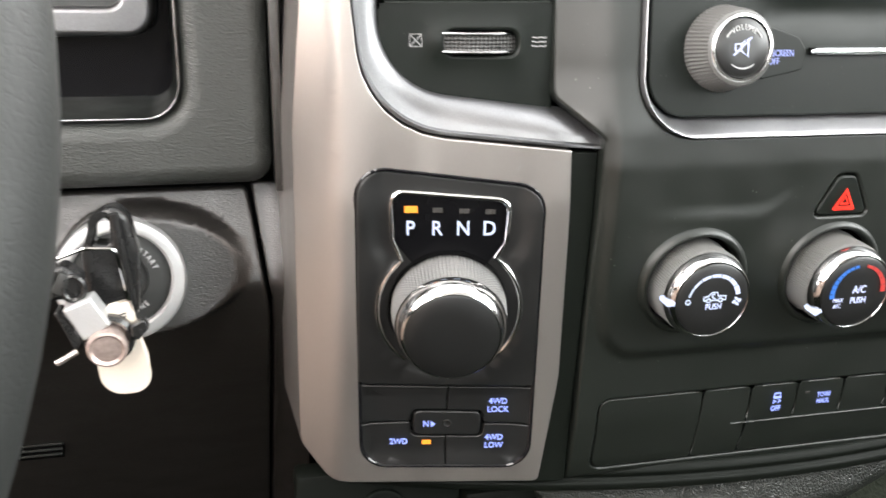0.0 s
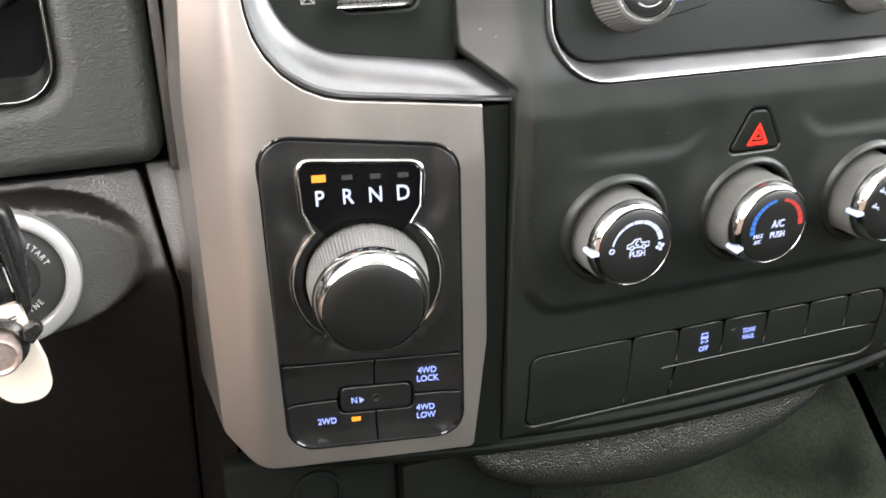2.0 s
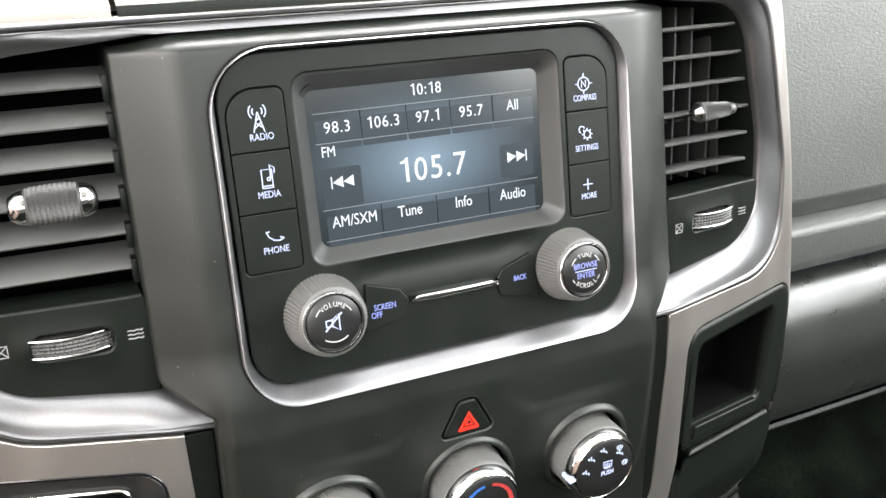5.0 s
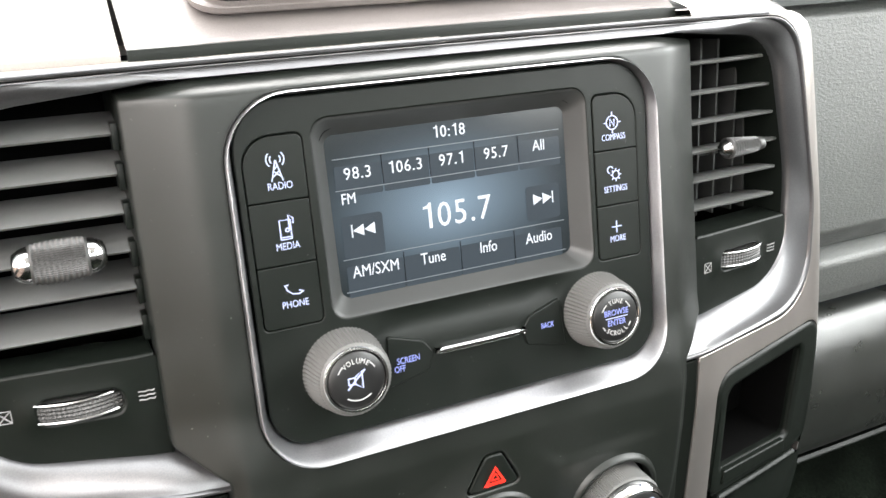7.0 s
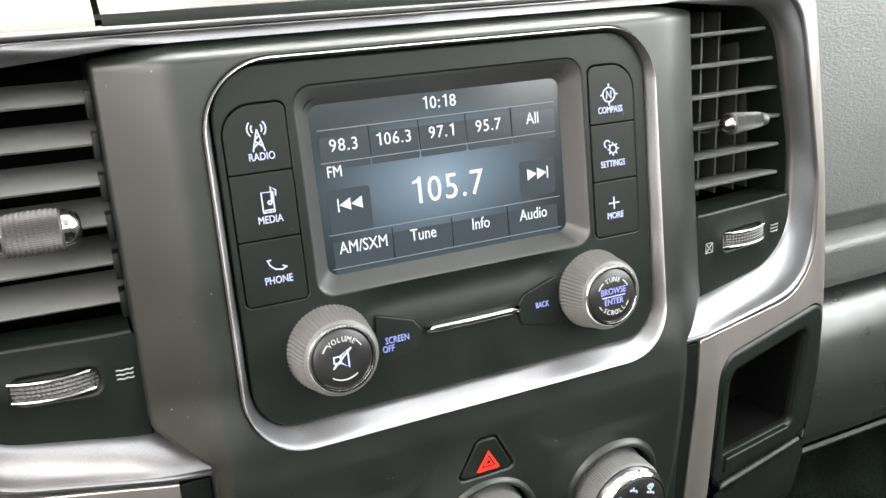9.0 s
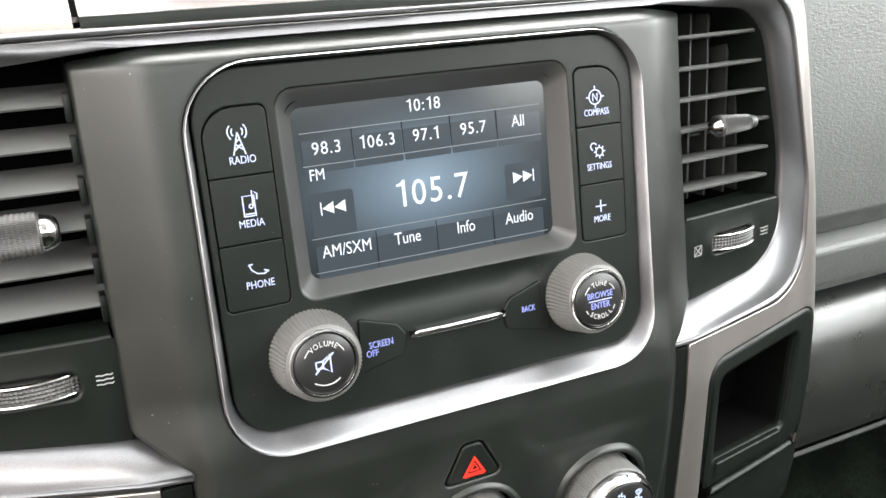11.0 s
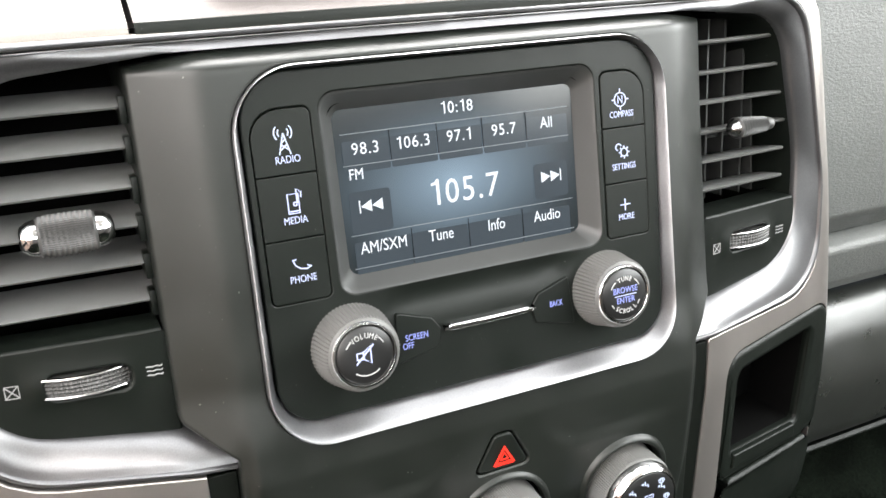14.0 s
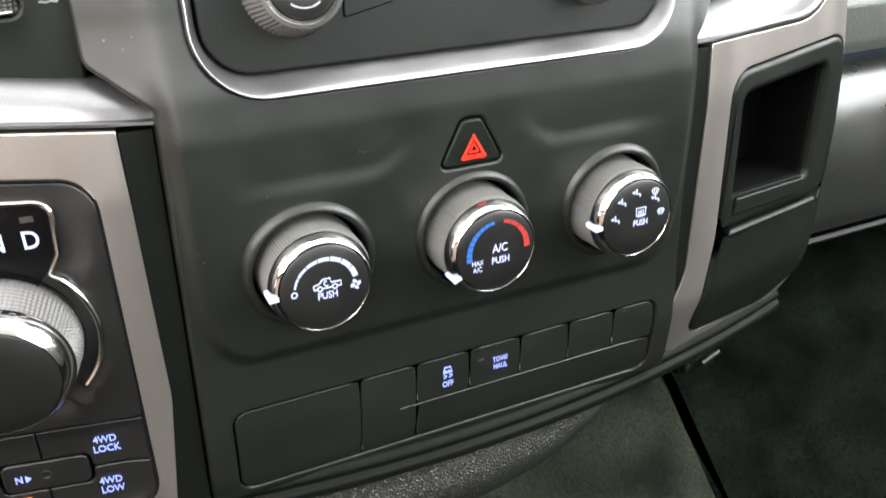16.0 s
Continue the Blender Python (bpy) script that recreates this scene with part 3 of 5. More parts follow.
part("ledge", sweep(LEDGE, 0.205, TOPX, 24, lambda x: (0.010 * ((x - 0.2) / 0.5) ** 2, 0)), PADGREY, dash, "narrow ledge above the glovebox")
glove = thing("glovebox", (0.45, 0.12, 0.55), "black grained glovebox door with a padded top", "glovebox")
DOOR = rounded([(0.104, 0.6560), (0.082, 0.6545), (0.068, 0.6470), (0.058, 0.6290), (0.0545, 0.600), (0.066, 0.556), (0.072, 0.5465), (0.082, 0.545)], r=0.012)
part("door", sweep(DOOR, 0.205, TOPX, 24, lambda x: (0.010 * ((x - 0.2) / 0.5) ** 2, 0)), GLOVE, glove, "smooth grained glovebox door")
part("lower_lip", sweep(rounded([(0.073, 0.5440), (0.070, 0.5415), (0.076, 0.538), (0.16, 0.50), (0.40, 0.42)], r=0.003), 0.205, TOPX, 12, lambda x: (0.010 * ((x - 0.2) / 0.5) ** 2, 0)), BLACK, glove)

# below the fascia
rows = []
for k in range(31):
    u = -1 + 2 * k / 30
    full = max(1 - u * u, 0.0) ** 0.5
    rows.append([Vector((-0.014 + 0.108 * u, 0.008 + 0.010 * u * u + y * (0.25 + 0.75 * full), 0.5205 + z * full)) for y, z in ((0.02, 0.006), (-0.002, 0.003), (-0.006, -0.004), (-0.007, -0.014), (-0.004, -0.025), (0.004, -0.036), (0.020, -0.045), (0.06, -0.050), (0.12, -0.050))])
part("knee_roll", loft(rows, closed=False), KNEE, dash, "grained padded roll under the fascia")
part("lower_trim", sweep(rounded([(0.010, 0.5370), (-0.001, 0.5360), (-0.003, 0.5325), (-0.001, 0.5298), (-0.004, 0.5280), (-0.003, 0.5235), (0.02, 0.522)], r=0.0015), -0.215, 0.215, 40, lambda x: (0.016 * (x / 0.16) ** 2, 0.004 * (x / 0.16) ** 2)), LOWTRIM, dash, "black trim strip under the fascia")
# Added near-black sheet: it stands in for the shade behind the gap.
part("side_backing", box(-0.300, -0.200, 0.284, 0.296, 0.300, 0.580), DARK, dash)
part("lower_panel", box(-0.238, -0.156, 0.030, 0.045, 0.380, 0.5335, 0.003), LOWTRIM, dash, "dull black panel under the surround")
part("socket_ring", lathe([(0.0122, 0.0), (0.0118, 0.0016), (0.0106, 0.0018), (0.0100, 0.0), (0.0096, -0.003), (0, -0.003)], 32), BLACK, dash, "round socket in the lower panel", frame_at((-0.1960, 0.0295, 0.5110), (0, -1, 0)))
part("roll_housing", box(-0.1555, -0.085, 0.024, 0.045, 0.400, 0.5180, 0.004), LOWTRIM, dash, "black housing beside the padded roll")
# Added near-black blocks give the hollows behind the dash their shade.
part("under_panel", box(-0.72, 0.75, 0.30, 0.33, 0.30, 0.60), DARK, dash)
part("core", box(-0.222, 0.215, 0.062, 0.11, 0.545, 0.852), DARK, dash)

# floor tunnel and mats
TOE = [(0.30, 0.600), (0.20, 0.520), (0.10, 0.438), (0.02, 0.352), (-0.06, 0.268), (-0.12, 0.218), (-0.20, 0.196), (-0.60, 0.190)]


def toe(x, y0, z0):
    hump = 0.030 * math.cos(min(abs(x - 0.02) / 0.20, 1) * math.pi / 2)
    return Vector((x, y0 + 0.006 * math.sin(9 * x), z0 + hump))


carpet_rows = [[toe(-0.15 + 0.0118 * k, *(Vector(p).lerp(Vector(q), f))) for k in range(31)] for p, q in zip(TOE, TOE[1:]) for f in (0, 0.25, 0.5, 0.75)]
carpet = part("tunnel_carpet", loft(carpet_rows, closed=False), CARPET, None, "grey carpet rising over the floor tunnel")
tagged(carpet, category="carpet", kind="structure")
mat_rows = [[toe(0.212 + 0.027 * k, p[0], p[1] + 0.004) for k in range(21)] for p in TOE]
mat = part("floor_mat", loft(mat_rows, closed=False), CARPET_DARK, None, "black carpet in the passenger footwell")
tagged(mat, category="carpet", kind="structure")
seam = part("carpet_seam", tube([toe(0.2085 + 0.003 * math.sin(5 * k), *Vector(TOE[1]).lerp(Vector(TOE[4]), k / 14)) + Vector((0, 0, 0.003)) for k in range(15)], 0.0026), CARPET_DARK, None, "dark bound edge of the tunnel carpet")
tagged(seam, category="carpet edge", kind="structure")
latch = thing("latch", (0.208, 0.073, 0.478), "small black plastic latch under the pocket", "latch")
part("bar", tube([Vector((0.2040 + 0.0027 * k, 0.0735, 0.4770 + 0.0010 * k)) for k in range(6)], 0.0017, 10), GREY, latch, "rounded bar")
part("bracket", box(0.1880, 0.2180, 0.0770, 0.0880, 0.4700, 0.4830, 0.002), LOWTRIM, latch)
part("lobe", lathe([(0, 0.003), (0.0024, 0.002), (0.0030, 0), (0.0030, -0.01)], 16), LOWTRIM, latch, m=frame_at((0.1925, 0.0750, 0.4765)))

# ---- champagne surround ----
surround = thing("center_surround", (0, 0.02, 0.70), "champagne satin surround framing the middle of the dashboard", "trim")
SHIFT = [(-0.2080, 0.5450, 0.012), (-0.1315, 0.5445, 0.012), (-0.1330, 0.6800, 0.012), (-0.2102, 0.6885, 0.012)]
POCKET = [(0.1295, 0.5440, 0.010), (0.2020, 0.5440, 0.020), (0.2275, 0.5600, 0.020), (0.2350, 0.6400, 0.04), (0.2305, 0.6878, 0.012), (0.1385, 0.6803, 0.014), (0.1395, 0.6000, 0.06)]
TOP = [(0.2030, 0.8592, 0.036), (0.0, 0.8592, 0.0), (0.0, 0.8576, 0.0), (0.1910, 0.8576, 0.030)]
left_out = flipped([(0.1270, 0.5365, 0.003), (0.222, 0.5360, 0.010), (0.2345, 0.552, 0.010), (0.2338, 0.70, 0.2), (0.2260, 0.79, 0.2)] + TOP + [(0.2118, 0.7650, 0.10), (0.2052, 0.7023, 0.046), (0.1232, 0.6948, 0.0), (0.1212, 0.592, 0.06)])
right_out = [(0.0985, 0.5350, 0.002), (0.1500, 0.5385, 0.05), (0.2050, 0.5395, 0.03), (0.2340, 0.5600, 0.03), (0.2400, 0.63, 0.2), (0.2375, 0.70, 0.2), (0.2285, 0.79, 0.2)] + TOP + [(0.2171, 0.7560, 0.08), (0.2176, 0.6974, 0.046), (0.1232, 0.6952, 0.0), (0.1202, 0.5850, 0.03)]
part("left_leg", plate(fillet(left_out), YB, 0.06, 0.0006, [fillet(SHIFT)], cut=0.008, flare=0.004), CHAMPAGNE, surround)
part("right_leg", plate(fillet(right_out), YB, 0.06, 0.0005, [fillet(POCKET)], cut=0.008, flare=0.002), CHAMPAGNE, surround)
part("top_line", tube([Vector((x, YB(x, 0.86) - 0.0003, 0.8588)) for x in np.linspace(-0.168, 0.168, 61)], 0.0009), SILVER, surround, "thin bright line along the top")
for s in (-1, 1):
    outer = fillet([(0.0, 0.8572, 0), (0.1905, 0.8572, 0.030)] + ([(0.2112, 0.7650, 0.10), (0.2046, 0.7031, 0.046), (0.1030, 0.6940, 0)] if s < 0 else [(0.2165, 0.7560, 0.08), (0.2170, 0.6982, 0.046), (0.1030, 0.6956, 0)]), 12)
    inner_v = fillet([(0.0, 0.8530, 0), (0.1150, 0.8530, 0.03), (0.1805, 0.8470, 0.028), (0.1988, 0.7750, 0.10), (0.1992, 0.7195, 0.036), (0.1190, 0.7098, 0)], 12)

    def opened(loop, first):
        i = min(range(len(loop)), key=lambda k: (loop[k] - Vector(first)).length)
        loop = loop[i:] + loop[:i]
        return loop if abs(loop[1].y - loop[0].y) < 0.02 and loop[1].x > loop[0].x + 0.01 else [loop[0]] + loop[:0:-1]

    a, b = resample(opened(outer, (0.0, 0.8572)), 90), resample(opened(inner_v, (0.0, 0.8530)), 90)
    rows = []
    for t, sink, lift in ((0.0, 0.0, 0.006), (0.0, 0.0, 0.0004), (0.012, 0.0, -0.0006), (0.04, 0.0, -0.0010), (0.10, 0.005, -0.0010), (0.13, 0.02, -0.0006), (0.15, 0.045, 0.0), (0.19, 0.07, 0.0), (0.30, 0.13, -0.0002), (0.45, 0.25, -0.0004), (0.60, 0.40, -0.0005), (0.75, 0.57, -0.0005), (0.88, 0.75, -0.0004), (0.95, 0.88, -0.0003), (1.0, 1.0, 0.0004), (1.01, 1.0, 0.003)):
        row = []
        for p, q in zip(a, b):
            w = p.lerp(q, t)
            row.append(Vector((s * w.x, YB(p.x, p.y) * (1 - sink) + (YV(q.x, q.y) + 0.0012) * sink + lift, w.y)))
        rows.append(row)
    part("vent_trim", loft(rows, closed=False), SILVER, surround, "satin silver band round the air vent")

CAPP = rounded([(0.0002, -0.0004), (0.0030, 0.0048), (0.014, 0.0082), (0.055, 0.0150)], r=0.003)
part("top_cap", sweep([(y, 0.8588 + z) for y, z in CAPP], 0.1245, 0.2000, 24, lambda x: (YB(x, 0.86), -(0.036 - math.sqrt(max(0.036 ** 2 - max(0, x - 0.167) ** 2, 0))))), CHAMPAGNE, surround, "champagne roll over the corner")

# ---- middle fascia ----
fascia = thing("center_fascia", (0, 0.01, 0.70), "soft black plastic fascia around radio and climate dials", "dash panel")
FOUT = [(-0.0980, 0.8530, 0.02), (-0.1285, 0.8490, 0.002), (-0.1290, 0.7155, 0.006), (-0.1105, 0.6995, 0.003), (-0.1112, 0.6930, 0.002), (-0.1126, 0.5345, 0.002)]
RING_OUT = fillet([(-0.0970, 0.7000, 0.024), (0.0970, 0.7000, 0.024), (0.0957, 0.8462, 0.026), (-0.0957, 0.8462, 0.026)], 10)
RING_IN = fillet([(-0.0925, 0.7075, 0.017), (0.0925, 0.7075, 0.017), (0.0925, 0.8440, 0.019), (-0.0925, 0.8440, 0.019)], 10)
HAZ = [(-0.0133, 0.6635, 0.0025), (0.0157, 0.6635, 0.0025), (0.0057, 0.6825, 0.004), (-0.0033, 0.6825, 0.004)]
BANK = [(-0.1014, 0.5384, 0.007), (0.1014, 0.5386, 0.007), (0.1014, 0.5782, 0.006), (-0.1014, 0.5782, 0.006)]
fholes = [RING_OUT, fillet(HAZ), fillet(BANK)] + [circle(x + 0.0004, z + 0.0004, 0.0226) for x, z in KNOBS]
part("panel", plate(fillet(FOUT + flipped(FOUT)), YF, 0.012, 0.0015, fholes, cut=0.0022), FASCIA, fascia)
for kx, kz in KNOBS:
    part("collar", lathe([(0.0260, -0.0016), (0.0256, -0.0004), (0.0251, 0.0006), (0.0245, 0.0014), (0.0238, 0.0020), (0.0231, 0.0022), (0.0225, 0.0020), (0.0221, 0.0014), (0.0219, 0.0006), (0.0219, -0.006)], 96), FASCIA, fascia, "raised collar round a dial", on(YF, kx + 0.0004, kz + 0.0004, 0.0))
for s in (-1, 1):
    part("side_strip", plate(fillet([(s * 0.1136, 0.5352, 0), (-0.1330 if s < 0 else 0.1222, 0.5352, 0), (-0.1230 if s < 0 else 0.1222, 0.6000, 0), (s * 0.1228, 0.6938, 0), (s * 0.1116, 0.6938, 0)]), lambda x, z: YB(x, z) + 0.001, 0.02, 0.0006, cut=0.02), LOWTRIM, fascia)

# ---- radio ----
radio = thing("car_radio", (0, 0.0, 0.77), "black car radio with lit touchscreen and silver frame", "car radio")
rows = []
for t, lift in ((0.0, 0.006), (-0.02, -0.0006), (-0.01, -0.0020), (0.05, -0.0029), (0.13, -0.0032), (0.22, -0.0029), (0.34, -0.0020), (0.52, -0.0002), (0.72, 0.0016), (0.90, 0.0032), (1.0, 0.0044), (1.0, 0.009)):
    row = []
    for p, q in zip(RING_OUT, RING_IN):
        w = p.lerp(q, t)
        row.append(Vector((w.x, YF(p.x, p.y) * (1 - t) + YR(q.x, q.y) * t + lift, w.y)))
    rows.append(row)
part("silver_frame", loft(rows), FRAMEMETAL, radio, "satin silver frame")
RECESS = fillet([(-0.0620, 0.7555, 0.007), (0.0610, 0.7555, 0.007), (0.0605, 0.8345, 0.007), (-0.0625, 0.8345, 0.007)], 6)
SCREEN = fillet([(-0.0548, 0.7602, 0.004), (0.0548, 0.7604, 0.004), (0.0548, 0.8262, 0.004), (-0.0552, 0.8262, 0.004)], 6)


def button_outline(s, k):
    z0, z1 = 0.7570 + 0.0245 * k, 0.7570 + 0.0245 * k + 0.0241
    a, b = (0.0662, 0.0894) if s < 0 else (0.0640, 0.0862)
    pts = [(a, z0, 0.002 if k == 0 else 0.0005), (b, z0, 0.002 if k == 0 else 0.0005), (b, z1, 0.011 if k == 2 else 0.0005), (a, z1, 0.003 if k == 2 else 0.0005)]
    return fillet([(s * x, z, r) for x, z, r in pts])


POD = [(0.0410, 0.7445, 0.001), (0.0255, 0.7395, 0.002), (0.0215, 0.7340, 0.002), (0.0235, 0.7265, 0.002), (0.0430, 0.7225, 0.001)]


def YRP(x, z):
    """The radio plate with the shallow hollow below the screen."""
    return YR(x, z) + 0.0022 * math.exp(-((z - 0.7495) / 0.006) ** 2) * (1 - smooth(0.030, 0.055, abs(x)))


part("front_plate", plate(grown(RING_IN, -0.0002), YRP, 0.012, 0.0008, [RECESS] + [grown(loop, 0.0003) for loop in
     (fillet([(s * x, z, r) for x, z, r in ((a, 0.7570, 0.002), (b, 0.7570, 0.002), (b, 0.8301, 0.011), (a, 0.8301, 0.003))]) for s, a, b in ((-1, 0.0662, 0.0894), (1, 0.0640, 0.0862)))], cut=0.008), BLACK, radio)
part("backing", plate(grown(RING_IN, -0.001), lambda x, z: YR(x, z) + 0.006, 0.002, 0.0002, [grown(SCREEN, 0.003)]), DARK, radio)
rows = []
for t, back in ((0.0, 0.0002), (0.06, 0.0), (0.14, -0.0002), (0.25, -0.0001), (0.6, 0.0), (0.96, 0.0), (1.0, 0.002)):
    rows.append([Vector((p.lerp(q, t).x, YR(p.x, p.y) * (1 - t) + t * YT(q.x, q.y) + back * (1 - t), p.lerp(q, t).y)) for p, q in zip(RECESS, SCREEN)])
part("screen_surround", loft(rows), GREY, radio, "bevelled surround of the screen")
display = part("display", plate(SCREEN, YT, 0.001, 0.0001), DISPLAY, radio, "lit touchscreen showing a radio station")


def at_screen(x, z):
    return on(YT, x, z, 0.0003)


def screen_key(x0, z0, x1, z1, r):
    m = at_screen(0, 0)
    loop = rect(x0, z0, x1, z1, r)
    part("key", shape([[(p.x, p.y) for p in loop]], 0.0001), SCREENKEY, display, m=m)


def numerals(body, size, m, narrow=0.84):
    """Figures set on even widths, with a flagged one."""
    bm, pen = bmesh.new(), 0.0
    em = size / 0.73 * narrow
    widths = [0.28 if c in ".:" else 0.56 for c in body]
    pen = -sum(widths) / 2
    for c, w in zip(body, widths):
        if c == "1":
            glyph = shape([[(0.03 * em, -0.5 * size), (0.135 * em, -0.5 * size), (0.135 * em, 0.5 * size), (0.06 * em, 0.5 * size), (0.0, 0.40 * size), (-0.14 * em, 0.355 * size), (-0.14 * em, 0.265 * size), (0.03 * em, 0.285 * size)]], 0.0001)
            off = Vector((pen + w / 2, 0, 0)) * em
        else:
            cu = bpy.data.curves.new("figure", "FONT")
            cu.body, cu.size, cu.align_x, cu.align_y = c, size / 0.73, "CENTER", "BOTTOM_BASELINE"
            cu.extrude, cu.resolution_u = 0.0001, 3
            ob = bpy.data.objects.new("figure", cu)
            me = bpy.data.meshes.new_from_object(ob)
            bpy.data.objects.remove(ob)
            glyph = bmesh.new()
            glyph.from_mesh(me)
            bpy.data.meshes.remove(me)
            glyph.transform(Matrix.Diagonal((narrow, 1, 1, 1)))
            off = Vector(((pen + w / 2) * em, -0.5 * size, 0))
        glyph.transform(Matrix.Translation(off))
        me = bpy.data.meshes.new("figure")
        glyph.to_mesh(me)
        glyph.free()
        bm.from_mesh(me)
        bpy.data.meshes.remove(me)
        pen += w
    return part("legend", bm, SCREENTEXT, display, m=m @ Matrix.Translation((0, 0, 0.00012)))


TOPROW = [-0.0526, -0.0322, -0.0112, 0.0097, 0.0308, 0.0520]
for a, b, word in zip(TOPROW, TOPROW[1:], ("98.3", "106.3", "97.1", "95.7", "All")):
    screen_key(a + 0.0003, 0.8040, b - 0.0003, 0.8164, 0.0008)
    if word == "All":
        text(word, 0.0050, at_screen((a + b) / 2 - 0.0002, 0.8105), SCREENTEXT, display, narrow=0.84)
    else:
        numerals(word, 0.0050, at_screen((a + b) / 2 - 0.0002, 0.8105), 0.92)
LOWROW = [-0.0520, -0.0268, -0.0005, 0.0258, 0.0505]
for a, b, word in zip(LOWROW, LOWROW[1:], ("AM/SXM", "Tune", "Info", "Audio")):
    screen_key(a + 0.0003, 0.7625, b - 0.0003, 0.7756, 0.0008)
    text(word, 0.0051, at_screen((a + b) / 2 + 0.0003, 0.7701), SCREENTEXT, display, narrow=0.80)
numerals("10:18", 0.0050, at_screen(-0.0011, 0.8223), 0.90)
text("FM", 0.0046, at_screen(-0.0476, 0.8002), SCREENTEXT, display, narrow=0.82)
numerals("105.7", 0.0108, at_screen(-0.0008, 0.7882), 0.92)
screen_key(-0.0518, 0.7790, -0.0342, 0.7962, 0.0015)
screen_key(0.0332, 0.7806, 0.0502, 0.7960, 0.0015)
for cx, s in ((-0.0430, -1), (0.0420, 1)):
    tri = [[(s * -0.0052, -0.0024), (s * -0.0052, 0.0024), (s * -0.0006, 0)], [(s * -0.0004, -0.0024), (s * -0.0004, 0.0024), (s * 0.0042, 0)],
           [(s * 0.0044, -0.0026), (s * 0.0049, -0.0026), (s * 0.0049, 0.0026), (s * 0.0044, 0.0026)]]
    part("skip_mark", shape(tri), SCREENTEXT, display, m=at_screen(cx, 0.7872))
for z in (0.8163, 0.8038, 0.7757, 0.7622):
    part("rule", shape([[(-0.0526, 0), (0.0520, 0), (0.0520, 0.0003), (-0.0526, 0.0003)]], 0.00012), SCREENLINE, display, m=at_screen(0, z))
for x in TOPROW[1:-1]:
    part("divider", shape([[(0, 0), (0.0003, 0), (0.0003, 0.0124), (0, 0.0124)]], 0.00022), GLOSS, display, m=at_screen(x, 0.8040))
for x in LOWROW[1:-1]:
    part("divider", shape([[(0, 0), (0.0003, 0), (0.0003, 0.0125), (0, 0.0125)]], 0.00022), GLOSS, display, m=at_screen(x, 0.7625))

# buttons with lit symbols
ICONS = {
    "RADIO": [[(-0.0022, -0.0045), (0, 0.0035)], [(0.0022, -0.0045), (0, 0.0035)], [(-0.0018, -0.003), (0.0013, -0.0005)], [(0.0018, -0.003), (-0.0013, -0.0005)], [(-0.0011, -0.0003), (0.0007, 0.0014)],
              arc(0, 0.0037, 0.0020, -40, 40, 6), arc(0, 0.0037, 0.0034, -45, 45, 6), arc(0, 0.0037, 0.0020, 140, 220, 6), arc(0, 0.0037, 0.0034, 135, 225, 6)],
    "MEDIA": [[(-0.0024, -0.0042), (0.0018, -0.0042), (0.0018, 0.0032), (-0.0024, 0.0032), (-0.0024, -0.0042)], [(-0.002, -0.0034), (0.0015, -0.0034)], [(0.0012, -0.0005), (0.0012, 0.0050), (0.0030, 0.0036), (0.0028, 0.0016)], arc(0.0004, -0.0007, 0.0007, 0, 360, 8)],
    "PHONE": [[(-0.0034, 0.0022), (-0.0028, 0.0002), (-0.0008, -0.0015), (0.0018, -0.0019), (0.0034, -0.0010)], [(-0.0038, 0.0020), (-0.0021, 0.0022)], [(0.0018, -0.0004), (0.0036, -0.0012)]],
    "COMPASS": [arc(0, 0, 0.0030, 0, 360, 18), [(-0.0011, -0.0016), (-0.0011, 0.0016), (0.0011, -0.0016), (0.0011, 0.0016)], [(0, 0.0030), (0, 0.0047)], [(0, -0.0030), (0, -0.0047)], [(0.0030, 0), (0.0045, 0)], [(-0.0030, 0), (-0.0045, 0)]],
    "SETTINGS": [arc(0.0008, -0.0006, 0.0018, 0, 360, 12)] + [[(0.0008 + 0.0019 * math.cos(a), -0.0006 + 0.0019 * math.sin(a)), (0.0008 + 0.0029 * math.cos(a), -0.0006 + 0.0029 * math.sin(a))] for a in [k * math.pi / 4 for k in range(8)]] + [arc(-0.0020, 0.0018, 0.0015, 20, 250, 10)],
    "MORE": [[(-0.0027, 0), (0.0027, 0)], [(0, -0.0027), (0, 0.0027)]],
}
for s, words in ((-1, ("PHONE", "MEDIA", "RADIO")), (1, ("MORE", "SETTINGS", "COMPASS"))):
    for k, word in enumerate(words):
        button = part("button", plate(button_outline(s, k), lambda x, z: YR(x, z) - 0.0003, 0.006, 0.0004), BLACK, radio, "black button marked " + word.lower())
        bx = -0.0766 if s < 0 else 0.0739
        zc = 0.7570 + 0.0245 * k
        text(word, 0.0029, on(YR, bx, zc + (0.0055 if k == 2 else 0.0070 if k == 1 else 0.0088), 0.0006), LITRADIO, button, narrow=0.80 if len(word) < 7 else 0.72, bold=0.0)
        part("symbol", ribbons([[(x, z) for x, z in line] for line in ICONS[word]], 0.0005), LITRADIO if word != "RADIO" else LITWHITE, button, m=on(YR, bx - (0.0004 if s > 0 else 0.0007 if k == 2 else -0.0002), zc + (0.0119 if k == 2 else 0.0139 if k == 1 else 0.0144), 0.0005))


